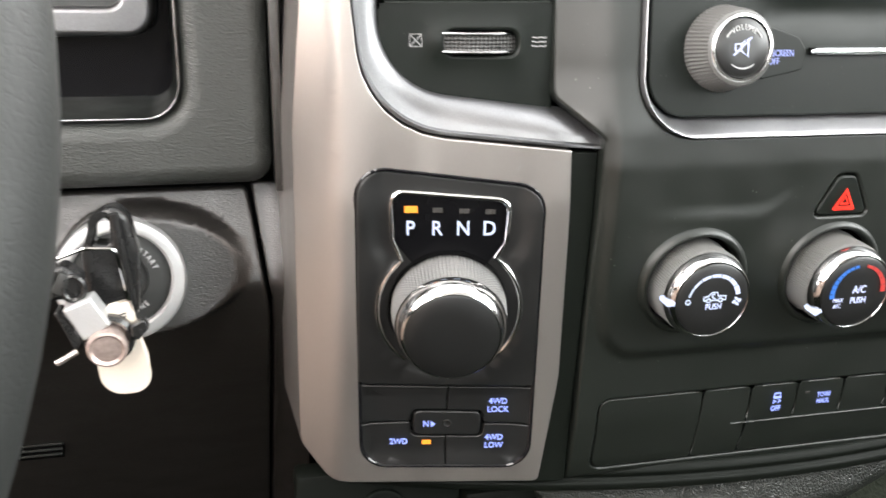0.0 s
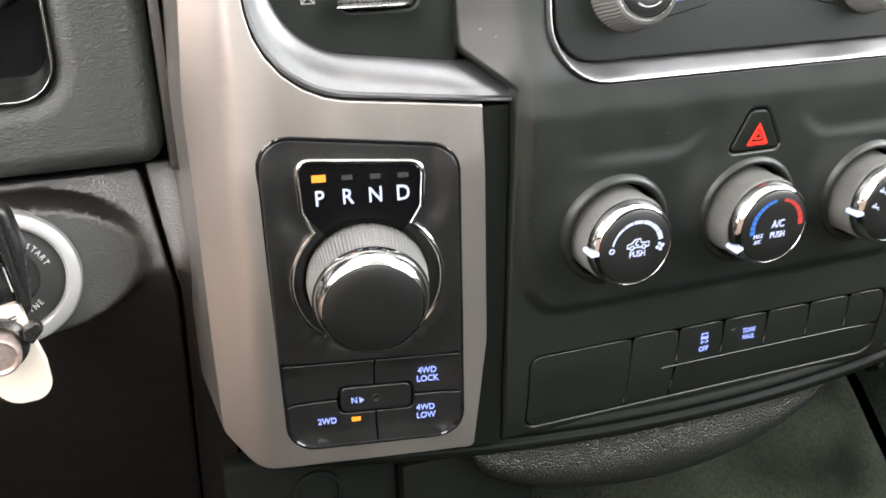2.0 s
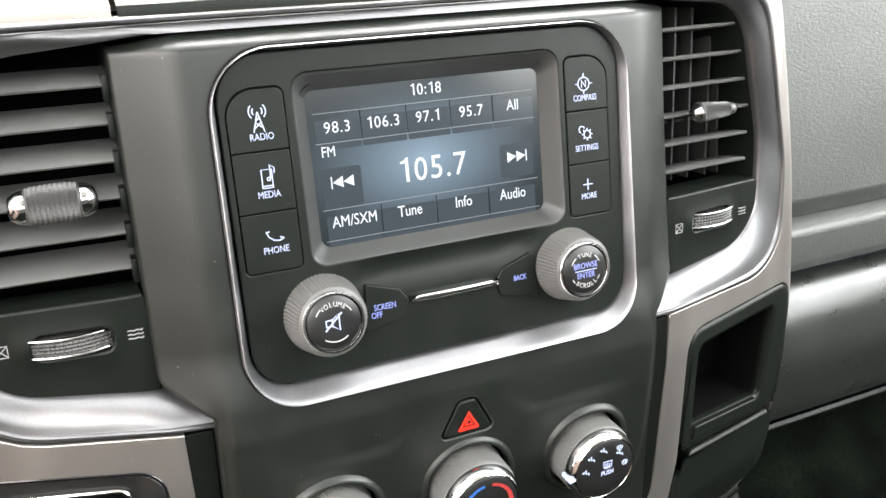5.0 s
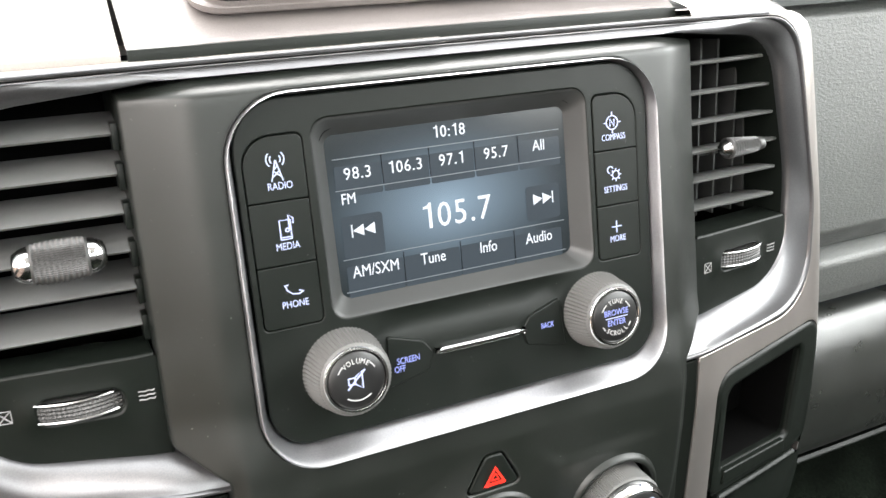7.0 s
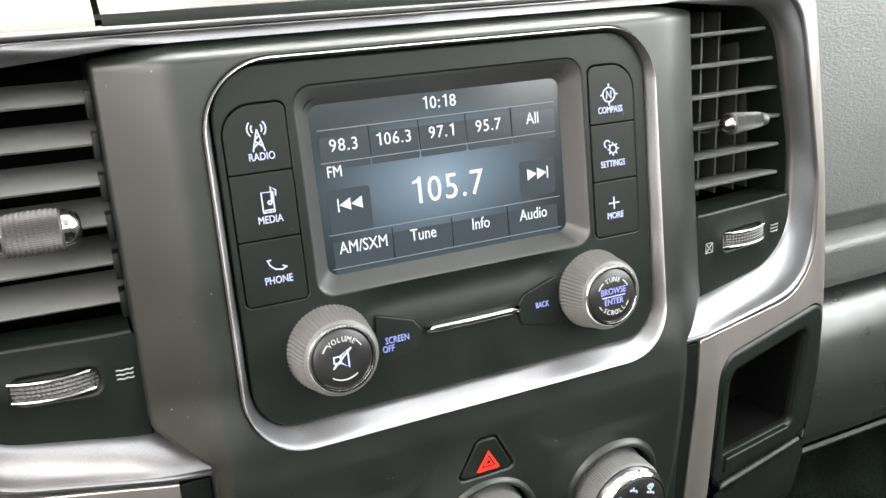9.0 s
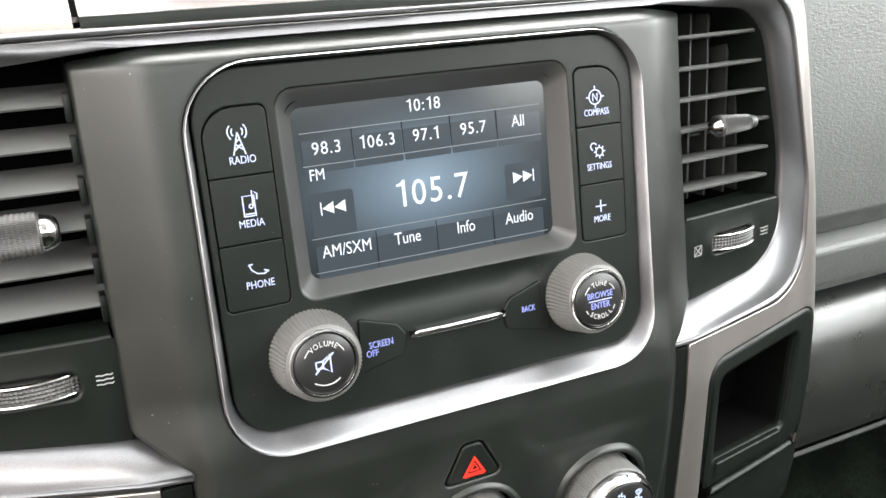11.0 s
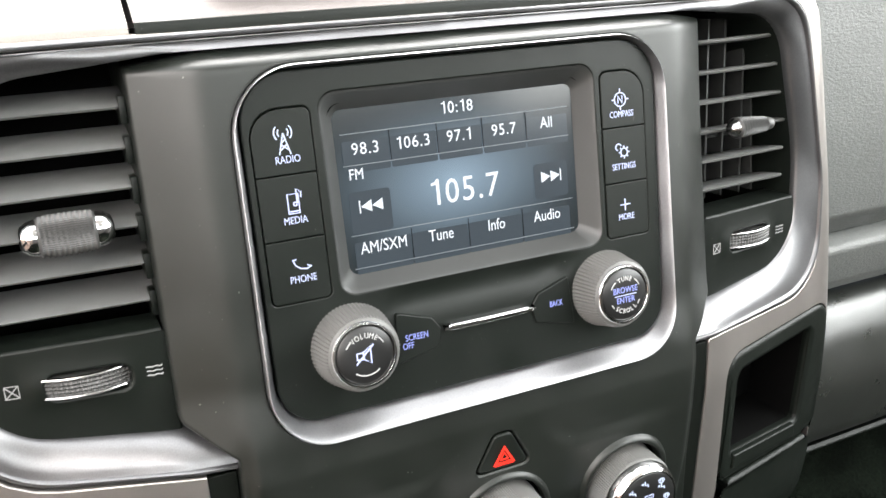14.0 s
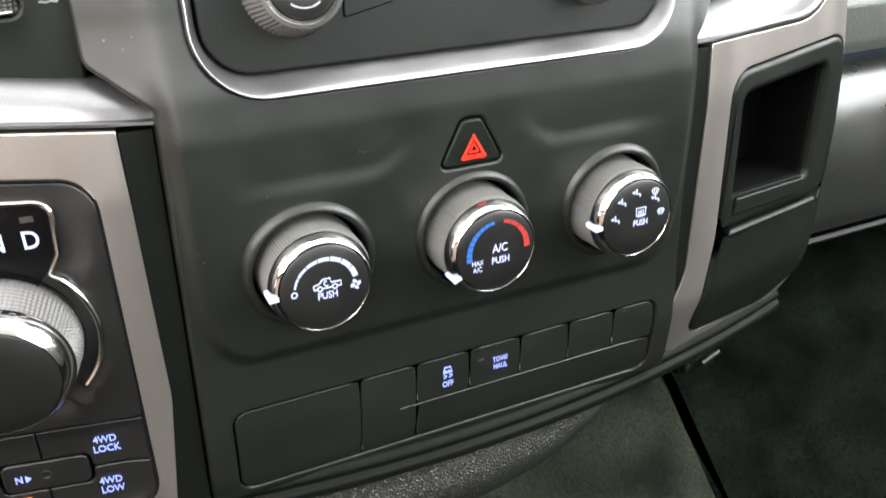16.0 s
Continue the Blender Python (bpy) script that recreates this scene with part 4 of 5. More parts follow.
def turned_knob(name, parent, m, base, top, h, face, cap_r, ribs, grip_mat=RUBBER, label=""):
    """A ribbed dial with a chrome ring and a black cap."""
    knob = part(name, lathe([(base - 0.0004, -0.004), (base, 0.0006), (base - 0.0006, 0.0018), (top + 0.0004, h - 0.0025), (top - 0.0006, h - 0.0008), (face, h)], ribs=ribs, rib=0.0006, rib_rows=(1, 2, 3)), grip_mat, parent, label, m)
    part("chrome_ring", lathe([(face + 0.0004, h - 0.0022), (face + 0.0005, h - 0.0004), (face - 0.0001, h + 0.0006), (face - 0.0009, h + 0.0007), (cap_r + 0.0003, h + 0.0001), (cap_r + 0.0002, h - 0.001)], 64), WIRE if grip_mat is RUBBER else CHROME, knob, "chrome ring", m)
    part("cap", lathe([(cap_r, h - 0.001), (cap_r, h + 0.0002), (cap_r - 0.0006, h + 0.0007), (cap_r * 0.5, h + 0.0009), (0, h + 0.00095)], 48), CAP, knob, "satin black cap", m)
    return knob


for s in (-1, 1):
    m = on(YR, -0.0602 if s < 0 else 0.0605, 0.7351)
    h = 0.0145
    knob = turned_knob("dial", radio, m, 0.0176, 0.0151, h, 0.0131, 0.0115, 64, label="ribbed volume dial" if s < 0 else "ribbed tuning dial")
    f = m @ Matrix.Translation((0, 0, h + 0.0010))
    words = (("VOLUME", 0.0078),) if s < 0 else (("TUNE", 0.0072), ("SCROLL", -0.0074))
    for word, up in words:
        for i, c in enumerate(word):
            a = (i - (len(word) - 1) / 2) * 0.00200 / abs(up) * (1 if up > 0 else -1)
            text(c, 0.0022, f @ Matrix.Rotation(-a, 4, "Z") @ Matrix.Translation((0, up, 0)) , LITGREY, knob, narrow=0.85)
    arcs = [arc(0, 0, 0.0085, 28, 50, 6), arc(0, 0, 0.0085, 130, 152, 6)] if s < 0 else [arc(0, 0, 0.0080, 25, 52, 6), arc(0, 0, 0.0080, 128, 155, 6), arc(0, 0, 0.0080, -155, -140, 6), arc(0, 0, 0.0080, -40, -25, 6)]
    part("mark", ribbons(arcs + ([arc(0, 0, 0.0080, -128, -52, 10)] if s < 0 else []), 0.0004), LITGREY, knob, m=f)
    if s < 0:
        part("mute_symbol", ribbons([[(-0.0036, -0.0012), (-0.0036, 0.0014), (-0.0010, 0.0014), (0.0020, 0.0036), (0.0020, -0.0034), (-0.0010, -0.0012), (-0.0036, -0.0012)], [(-0.0042, -0.0030), (0.0034, 0.0040)], [(-0.0010, -0.0012), (-0.0010, 0.0014)]], 0.0006), LITRADIO, knob, m=f)
    else:
        text("BROWSE", 0.0028, f @ Matrix.Translation((0, 0.0021, 0)), LITBLUE, knob, narrow=0.84)
        text("ENTER", 0.0028, f @ Matrix.Translation((0, -0.0024, 0)), LITBLUE, knob, narrow=0.84)
        part("line", ribbons([[(-0.0058, -0.00015), (0.0058, -0.00015)]], 0.00035), LITRADIO, knob, m=f)
    pod = part("pod_button", plate(fillet([(s * x, z, r) for x, z, r in POD]), lambda x, z: YR(x, z) - 0.0009, 0.004, 0.0006), BLACK, radio, "small black button beside the dial")
    if s < 0:
        text("SCREEN", 0.0028, on(YR, -0.0331, 0.7331, 0.0012), LITBLUE, pod, narrow=0.76)
        text("OFF", 0.0028, on(YR, -0.0372, 0.7298, 0.0012), LITBLUE, pod, narrow=0.76)
    else:
        text("BACK", 0.0026, on(YR, 0.0338, 0.7335, 0.0012), LITBLUE, pod, narrow=0.72)
part("bar", plate(rect(-0.0216, 0.7326, 0.0232, 0.7356, 0.0005), lambda x, z: YR(x, z) - 0.0028 - 0.0005 * (1 - (x / 0.0222) ** 2), 0.006, 0.0012, cut=0.006), CHROME, radio, "chrome bar between the dials")

# ---- climate dials ----
TRUCK = [[(-0.0050, -0.0012), (-0.0050, 0.0004), (-0.0030, 0.0008), (-0.0016, 0.0024), (0.0010, 0.0024), (0.0014, 0.0006), (0.0050, 0.0006), (0.0050, -0.0012), (0.0036, -0.0012)], [(-0.0050, -0.0012), (-0.0038, -0.0012)], [(-0.0018, -0.0012), (0.0018, -0.0012)],
         arc(-0.0028, -0.0012, 0.0009, 0, 360, 8), arc(0.0027, -0.0012, 0.0009, 0, 360, 8), arc(-0.0002, 0.0006, 0.0010, 90, 300, 6)]


def seat(cx, cy):
    return [[(cx + u, cy + v) for u, v in line] for line in ([(-0.0006, 0.0016), (-0.0004, -0.0007), (0.0012, -0.0007), (0.0014, -0.0020)], [(-0.0026, 0.0002), (-0.0014, 0.0002)], [(-0.0020, 0.0008), (-0.0013, 0.0002), (-0.0020, -0.0004)])]


def chevron_vent(cx, cy):
    return [arc(cx, cy - 0.0010, 0.0022, 40, 140, 6) + [(cx - 0.0009, cy - 0.0012), (cx + 0.0009, cy - 0.0012), (cx + 0.0017, cy + 0.0004)], [(cx - 0.0005, cy - 0.0006), (cx - 0.0005, cy + 0.0008)], [(cx + 0.0005, cy - 0.0006), (cx + 0.0005, cy + 0.0008)]]


part("scratch", ribbons([[(-0.0009, -0.0012), (0.0002, -0.0004), (0.0007, 0.0007), (0.0006, 0.0014)]], 0.00022, 0.00005), RINGMETAL, surround, "small pale scratch", on(YB, -0.1445, 0.6880, 0.0001))
for i, (kx, kz) in enumerate(KNOBS):
    dial = thing("climate_dial", (kx, YF(0.03, kz), kz), ("black fan speed dial with chrome ring", "black temperature dial with blue and red scale", "black airflow dial with lit symbols")[i], "dial", "climate dials")
    m = frame_at((kx, -0.0125, kz), (0, -1, -0.09))
    h = (0.0218, 0.0230, 0.0230)[i]
    # A near-black cup carries the shade of the gap.
    part("well", lathe([(0.0222, 0.001), (0.0220, -0.004), (0.0170, -0.006), (0.0, -0.006)], 40), DARK, dial, "dark gap around the dial", m)
    knob = turned_knob("grip", dial, m @ Matrix.Translation((0.0005, 0, 0)), 0.0203, 0.0193, h - 0.0058, 0.0182, 0.0140, 110, GRIP, label="finely ribbed grip")
    part("bezel_ring", lathe([(0.0186, h - 0.0070), (0.0191, h - 0.0062), (0.0191, h - 0.0048), (0.0187, h - 0.0030), (0.0181, h - 0.0015), (0.0175, h - 0.0006), (0.0171, h - 0.0002), (0.0167, h - 0.0002), (0.0164, h - 0.0005), (0.0162, h - 0.002)], 72), CHROME, dial, "polished chrome bezel", m)
    part("face", lathe([(0.0163, h - 0.003), (0.0163, h - 0.0003), (0.0156, h + 0.0002), (0.008, h + 0.0005), (0, h + 0.0005)], 56), CAP, dial, "black push face", m)
    pa = radians((182, 208, 185)[i])
    pm = m @ Matrix.Rotation(pa, 4, "Z")
    part("pointer", box(0.0166, 0.0203, -0.0010, 0.0010, h - 0.0076, h - 0.0001, 0.0003), LITWHITE, dial, "white pointer", pm)
    f = m @ Matrix.Translation((0, 0, h + 0.0006))
    if i == 0:
        text("PUSH", 0.0028, f @ Matrix.Translation((0.0005, -0.0027, 0)), LITRADIO, dial, narrow=0.82, bold=0.00004)
        part("truck_symbol", ribbons(TRUCK, 0.00050), LITWHITE, dial, m=f @ Matrix.Translation((0.0006, 0.0015, 0)))
        for k in range(7):
            part("scale", ribbons([arc(0, 0, 0.0114, 168 - k * 22.4, 168 - k * 22.4 - 20.8, 4)], 0.0007 + 0.00022 * k), LITWHITE, dial, m=f)
        part("zero_mark", ribbons([arc(-0.0115, 0.0001, 0.0010, 0, 360, 12)], 0.0005), LITWHITE, dial, m=f)
        blade = lambda a: [(0.0110 + 0.00125 * math.cos(a) + 0.00095 * math.cos(t) * math.cos(a + 0.7) - 0.00062 * math.sin(t) * math.sin(a + 0.7), -0.0008 + 0.00125 * math.sin(a) + 0.00095 * math.cos(t) * math.sin(a + 0.7) + 0.00062 * math.sin(t) * math.cos(a + 0.7)) for t in [k * math.pi / 6 for k in range(12)]]
        part("fan_symbol", shape([blade(0.2 + j * math.pi / 2) for j in range(4)]), LITWHITE, dial, m=f)
    elif i == 1:
        text("A/C", 0.0036, f @ Matrix.Translation((0.0013, 0.0013, 0)), LITRADIO, dial, narrow=0.80, bold=0.00004)
        text("PUSH", 0.0029, f @ Matrix.Translation((0.0016, -0.0037, 0)), LITRADIO, dial, narrow=0.82, bold=0.00004)
        text("MAX\nA/C", 0.0020, f @ Matrix.Translation((-0.0083, -0.0046, 0)), LITRADIO, dial, narrow=0.84)
        for k in range(9):
            part("cold_scale", ribbons([arc(0.0006, 0, 0.0124, 190 - k * 10.3, 190 - k * 10.3 - 9.2, 3)], 0.0023 - 0.00014 * k), BLUE, dial, m=f)
        for k in range(5):
            part("warm_scale", ribbons([arc(0.0006, 0, 0.0124, 80 - k * 16.4, 80 - k * 16.4 - 15.4, 4)], 0.0013 + 0.00024 * k), REDMARK, dial, m=f)
    else:
        text("PUSH", 0.0027, f @ Matrix.Translation((0.0010, -0.0020, 0)), LITRADIO, dial, narrow=0.82, bold=0.00004)
        part("rear_window_symbol", ribbons([[(-0.0014, -0.0018), (-0.0018, 0.0016), (0.0030, 0.0016), (0.0028, -0.0018), (-0.0014, -0.0018)], [(-0.0004, -0.0026), (-0.0004, 0.0006)], [(0.0007, -0.0026), (0.0007, 0.0006)], [(0.0018, -0.0026), (0.0018, 0.0006)]], 0.0004), LITRADIO, dial, m=f @ Matrix.Translation((0.0002, 0.0030, 0)))
        for cx, cy in ((-0.0112, 0.0018), (-0.0085, 0.0088), (-0.0016, 0.0117), (0.0080, 0.0078)):
            part("airflow_symbol", ribbons(seat(cx, cy), 0.0006), LITWHITE, dial, m=f)
        for cx, cy in ((0.0073, 0.0108), (0.0110, 0.0012)):
            part("defrost_symbol", ribbons(chevron_vent(cx, cy), 0.0004), LITWHITE, dial, m=f)

# ---- hazard button ----
haz = thing("hazard_button", (0, -0.018, 0.672), "black hazard button with a red triangle", "button")
YH = lambda x, z: YF(0, 0.676) + 0.10 * (0.676 - z) - 0.0002
part("body", plate(grown(fillet(HAZ), -0.0007), YH, 0.008, 0.0012, cut=0.006), BLACK, haz)
tri_o = [(-0.0063, -0.0046), (0.0063, -0.0046), (0, 0.0064)]
hm = on(YH, 0.0016, 0.6706, 0.0004)
part("warning_triangle", ribbons([[(x * 0.74, y * 0.74) for x, y in (tri_o + tri_o[:2])]], 0.0020), RED, haz, "red translucent triangle", hm)
part("inner_triangle", ribbons([[(x * 0.30, y * 0.30) for x, y in (tri_o + tri_o[:2])]], 0.0009), RED, haz, m=hm)

# ---- switch bank ----
bank = thing("switch_bank", (0, 0.0, 0.563), "row of black switches with two lit legends", "switch bank")
YS = lambda x, z: plain(0, z) + 0.0010
part("backing", plate(grown(fillet(BANK), -0.0004), lambda x, z: YS(x, z) + 0.006, 0.004, 0.0004, cut=0.02), DARK, bank)
EDGES = [-0.1008, -0.0486, -0.0233, 0.0020, 0.0274, 0.0527, 0.0774, 0.1008]
for i, (a, b) in enumerate(zip(EDGES, EDGES[1:])):
    low = 0.5390 if i < 2 else 0.5580
    pts = [(a + 0.0001, low, 0.0065 if i == 0 else 0.0006), (b - 0.0001, low, 0.0006), (b - 0.0001, 0.5777, 0.0055 if i == 6 else 0.0006), (a + 0.0002, 0.5777, 0.0055 if i == 0 else 0.0006)]
    sw = part("switch" if i else "blank_cover", plate(fillet(pts), YS, 0.008, 0.0007, cut=0.012), FASCIA, bank)
    f = on(YS, (a + b) / 2, 0.5690, 0.0003)
    if i == 2:
        sm = on(YS, (a + b) / 2 + 0.0018, 0.5676, 0.0003)
        text("OFF", 0.0029, sm @ Matrix.Translation((0, -0.0032, 0)), LIT, sw, narrow=0.76, bold=0.00004)
        part("skid_symbol", ribbons([[(-0.0018, 0.0032), (-0.0014, 0.0052), (0.0014, 0.0052), (0.0018, 0.0032), (-0.0018, 0.0032)], [(-0.0022, 0.0026), (0.0022, 0.0026)], [(-0.0020, 0.0016), (-0.0004, 0.0008), (-0.0020, 0.0)], [(0.0006, 0.0018), (0.0022, 0.0009), (0.0006, 0.0)]], 0.0006), LIT, sw, m=sm)
    if i == 3:
        text("TOW/\nHAUL", 0.0026, on(YS, (a + b) / 2 + 0.0022, 0.5679, 0.0003), LIT, sw, narrow=0.76, bold=0.00003)
        part("lamp", box(-0.0012, 0.0012, -0.0006, 0.0006, 0, 0.0003), UNLIT, sw, m=on(YS, a + 0.0055, 0.5715, 0.0002))
part("shelf", plate(fillet([(-0.0231, 0.5390, 0.0006), (0.1008, 0.5392, 0.006), (0.1008, 0.5574, 0.0006), (-0.0231, 0.5574, 0.0006)]), YS, 0.008, 0.0009, cut=0.02), FASCIA, bank)
part("shelf_line", tube([Vector((x, YS(x, 0.5577) - 0.0002, 0.5577)) for x in np.linspace(-0.0312, 0.0840, 12)], 0.0005), FASCIA, bank)

# ---- air vents ----
WAVES = [[(-0.0030 + 0.0002 * j, 0.0017 * (k - 1) + 0.00016 * math.sin(j * 0.42) + 0.0003 * (j > 27)) for j in range(31)] for k in range(3)]
CROSSED = [[(-0.0024, -0.0024), (0.0024, -0.0024), (0.0024, 0.0024), (-0.0024, 0.0024), (-0.0024, -0.0024)], [(-0.0024, -0.0024), (0.0024, 0.0024)], [(-0.0024, 0.0024), (0.0024, -0.0024)]]
for s in (-1, 1):
    vent = thing("air_vent", (s * 0.165, 0.02, 0.78), "black air vent with slats, tab and thumbwheel", "air vent", "dashboard vents")
    bm = box(*sorted((s * 0.1285, s * 0.2075)), 0.013, 0.085, 0.712, 0.852)
    bmesh.ops.delete(bm, geom=[f for f in bm.faces if f.calc_center_median().y < 0.014], context="FACES")
    x0, x1 = sorted((s * 0.1285, s * 0.2010))
    part("duct", bm, BLACK, vent, "dark duct")
    lining = [q for q in opened(inner_v, (0.0, 0.8530)) if q.x > 0.127]
    part("duct_lining", loft([[Vector((s * q.x, YV(q.x, q.y) + 0.0025, q.y)) for q in lining], [Vector((s * (q.x - 0.003), 0.0610, q.y)) for q in lining]], closed=False), BLACK, vent, "dark lining of the duct")
    low = fillet([(s * 0.1275, 0.7095, 0), (s * 0.2000, 0.7185, 0.036), (s * 0.1992, 0.7528, 0.001), (s * 0.1275, 0.7535, 0.001)])
    YP = lambda x, z: YV(x, z) + 0.0008 - 0.0015 * math.exp(-((z - 0.7365) / 0.007) ** 2) * (1 - smooth(0.014, 0.022, abs(abs(x) - 0.161)))
    hx = -0.1576 if s < 0 else 0.1628
    hole = rect(hx - 0.0148, 0.7316, hx + 0.0148, 0.7416, 0.004)
    part("lower_panel", plate(low, YP, 0.02, 0.0015, [hole], cut=0.006), BLACK, vent, "smooth panel with the thumbwheel")
    wy = YV(hx, 0.7366) + 0.0282
    wheel = part("thumbwheel", lathe([(0.0, -0.0038), (0.0294, -0.0038), (0.0301, -0.0030)] + [(0.0304 - (0.0005 if j % 2 else 0), 0.00075 * j) for j in range(-3, 4)] + [(0.0301, 0.0030), (0.0294, 0.0038), (0, 0.0038)], ribs=110, rib=0.0004, rib_rows=tuple(range(2, 11))), TAB, vent, "cross-knurled thumbwheel", Matrix.Translation((hx, wy, 0.7366)))
    for dz in (-0.0036, 0.0036):
        part("chrome_edge", lathe([(0.0289, -0.0006), (0.0304, -0.0005), (0.0307, 0), (0.0304, 0.0005), (0.0289, 0.0006)], 120), DULLCHROME, wheel, m=Matrix.Translation((hx, wy, 0.7366 + dz)))
    part("closed_symbol", ribbons(CROSSED, 0.0004), PRINT, vent, m=on(YP, hx - (0.0262 if s < 0 else 0.0246), 0.7375 if s < 0 else 0.7359, 0.0003))
    part("open_symbol", ribbons(WAVES, 0.00045), PRINT, vent, m=on(YP, hx + (0.0232 if s < 0 else 0.0244), 0.7372 if s < 0 else 0.7362, 0.0003))
    tilt = radians(12 if s < 0 else -8)
    for k in range(6):
        z = 0.8352 - 0.0147 * k + (0.0018 if s > 0 else 0)
        prof = [(-0.0005, -0.0002), (-0.0008, 0.0004), (0.0002, 0.0010), (0.012, 0.0014), (0.024, 0.0006), (0.024, -0.0006), (0.012, -0.0012), (0.0002, -0.0008), (-0.0005, -0.0002)]
        prof = [(y * math.cos(tilt) - zz * math.sin(tilt), y * math.sin(tilt) + zz * math.cos(tilt)) for y, zz in prof]
        slat = sweep([(y + 0.0122, zz + z) for y, zz in prof], x0 + (-0.004 if s > 0 else 0.0060 + 0.006 * (k == 0) + 0.002 * (k == 1)), x1 - (0.0070 + 0.0065 * (k == 0) + 0.0025 * (k == 1) if s > 0 else 0.0), 6, lambda x: (0.06 * max(0, abs(x) - 0.13), 0))
        part("slat", slat, SLAT, vent)
        if s < 0:
            part("pivot", box(s * 0.1300 - 0.0012, s * 0.1300 + 0.0012, 0.010, 0.018, z - 0.006, z + 0.004, 0.0004), BLACK, vent)
    for k in range(5 if s > 0 else 0):
        x = (0.1600, 0.1712, 0.1840, 0.1905, 0.1965)[k]
        vane = box(x - 0.0007, x + 0.0007, 0.036, 0.060, 0.752, 0.846, 0.0003)
        bmesh.ops.rotate(vane, verts=vane.verts[:], cent=(x, 0.04, 0.80), matrix=Matrix.Rotation(radians((0, 0, 0, -3, -4)[k]), 3, "Y"))
        part("vane", vane, GREY, vent)
    if s > 0:
        part("vane_link", box(x0 + 0.008, x1 - 0.012, 0.0385, 0.040, 0.7840, 0.7856), BLACK, vent)
    tx = -0.1555 if s < 0 else 0.1602
    tz = 0.7938 if s < 0 else 0.7948
    squash = Matrix.Translation((tx, 0.0050, tz)) @ Matrix.Diagonal((1, 0.8, 0.92, 1) if s < 0 else (1.0, 0.75, 0.66, 1)) @ Matrix.Rotation(radians(90), 4, "Y")
    # the driver's tab is a barrel between two chrome ends, the passenger's tapers away from one small chrome end
    thick = (lambda j: 0.0087 - 0.0005 * (j / 10) ** 2) if s < 0 else (lambda j: 0.0082 - 0.000112 * (j + 10))
    tab = part("tab", lathe([(thick(-10) - 0.0015, -0.0100), (thick(-10) - 0.0006, -0.0094), (thick(-10) - 0.0003, -0.0090)] + [(thick(j) - (0.0006 if j % 2 else 0), 0.00088 * j) for j in range(-10, 11)] + [(thick(10) - 0.0003, 0.0090), (thick(10) - 0.0006, 0.0094), (thick(10) - 0.0015, 0.0100)], ribs=54, rib=0.0004, rib_rows=tuple(range(3, 24))), TAB, vent, "knurled sliding tab", squash)
    for e in (-1, 1):
        if s < 0:
            part("chrome_end", lathe([(0.0070, 0.0098 * e), (0.0072, 0.0106 * e), (0.0066, 0.0128 * e), (0.0050, 0.0150 * e), (0.0030, 0.0158 * e), (0, 0.0160 * e)], 28), CHROME, tab, "chrome end", squash)
        elif e < 0:
            part("chrome_end", lathe([(0.0066, -0.0098), (0.0056, -0.0108), (0.0040, -0.0128), (0.0022, -0.0136), (0, -0.0137)], 10), DULLCHROME, tab, "small chrome end", squash)
        else:
            part("rounded_end", lathe([(0.0049, 0.0098), (0.0050, 0.0112), (0.0044, 0.0130), (0.0026, 0.0142), (0, 0.0146)], 28), TAB, tab, "rounded end", squash)

# ---- rotary shifter ----
shifter = thing("rotary_shifter", (-0.173, 0.0, 0.62), "black rotary gear selector with lit display", "gear selector")


def YG(x, z):
    """The selector's panel: flat, with shallow hollows round the dial and beside the display."""
    d = math.hypot(x + 0.1707, z - 0.625)
    lobes = ((abs(x + 0.1713) / 0.0355) ** 4 + (abs(z - 0.6690) / 0.0285) ** 4) ** 0.25
    return YB(x, z) - 0.0006 + 0.0018 * max(1 - smooth(0.029, 0.035, d), 1 - smooth(0.80, 1.0, lobes))


UP = [(-0.2094, 0.5884, 0.0008), (-0.1320, 0.5868, 0.0008), (-0.1334, 0.6793, 0.0115), (-0.2096, 0.6877, 0.0115)]
part("panel", plate(fillet(UP), YG, 0.012, 0.0012, [circle(-0.1707, 0.6250, 0.0250)], cut=0.005), CAP, shifter)
rim_loop = grown(fillet(SHIFT), -0.0002)
part("panel_rim", tube([Vector((p.x, YB(p.x, p.y) + 0.0008, p.y)) for p in rim_loop], 0.0011, closed=True), GLOSS, shifter, "gloss black rim")
C = Vector((-0.1707, 0.6250))
left = [C + Vector((math.cos(radians(a)), math.sin(radians(a)))) * 0.0303 for a in range(232, 128, -5)]
right = [C + Vector((math.cos(radians(a)), math.sin(radians(a)))) * 0.0303 for a in range(52, -46, -5)]


def bent(p, q, r, n=7):
    """A rounded corner from p to r round q."""
    return [Vector(p) * (1 - t) ** 2 + Vector(q) * 2 * t * (1 - t) + Vector(r) * t * t for t in [k / (n - 1) for k in range(n)]]


top = [Vector((-0.1950, 0.6570))] + bent((-0.1957, 0.6718), (-0.1953, 0.6776), (-0.1900, 0.6773)) + bent((-0.1530, 0.6746), (-0.1476, 0.6741), (-0.1474, 0.6690)) + [Vector((-0.1480, 0.6560))]
wire = left + top + right
part("chrome_outline", tube([Vector((p.x, YG(p.x, p.y) - 0.0010, p.y)) for p in wire], 0.0010), WIRE, shifter, "chrome outline of display and dial")
part("chrome_top", tube([Vector((p.x, YG(p.x, p.y) - 0.0008, p.y)) for p in top[4:12]], 0.0011), CHROME, shifter, "chrome bar over the display")
window = [C + Vector((math.cos(radians(a)), math.sin(radians(a)))) * 0.0215 for a in range(54, 128, 6)] + top
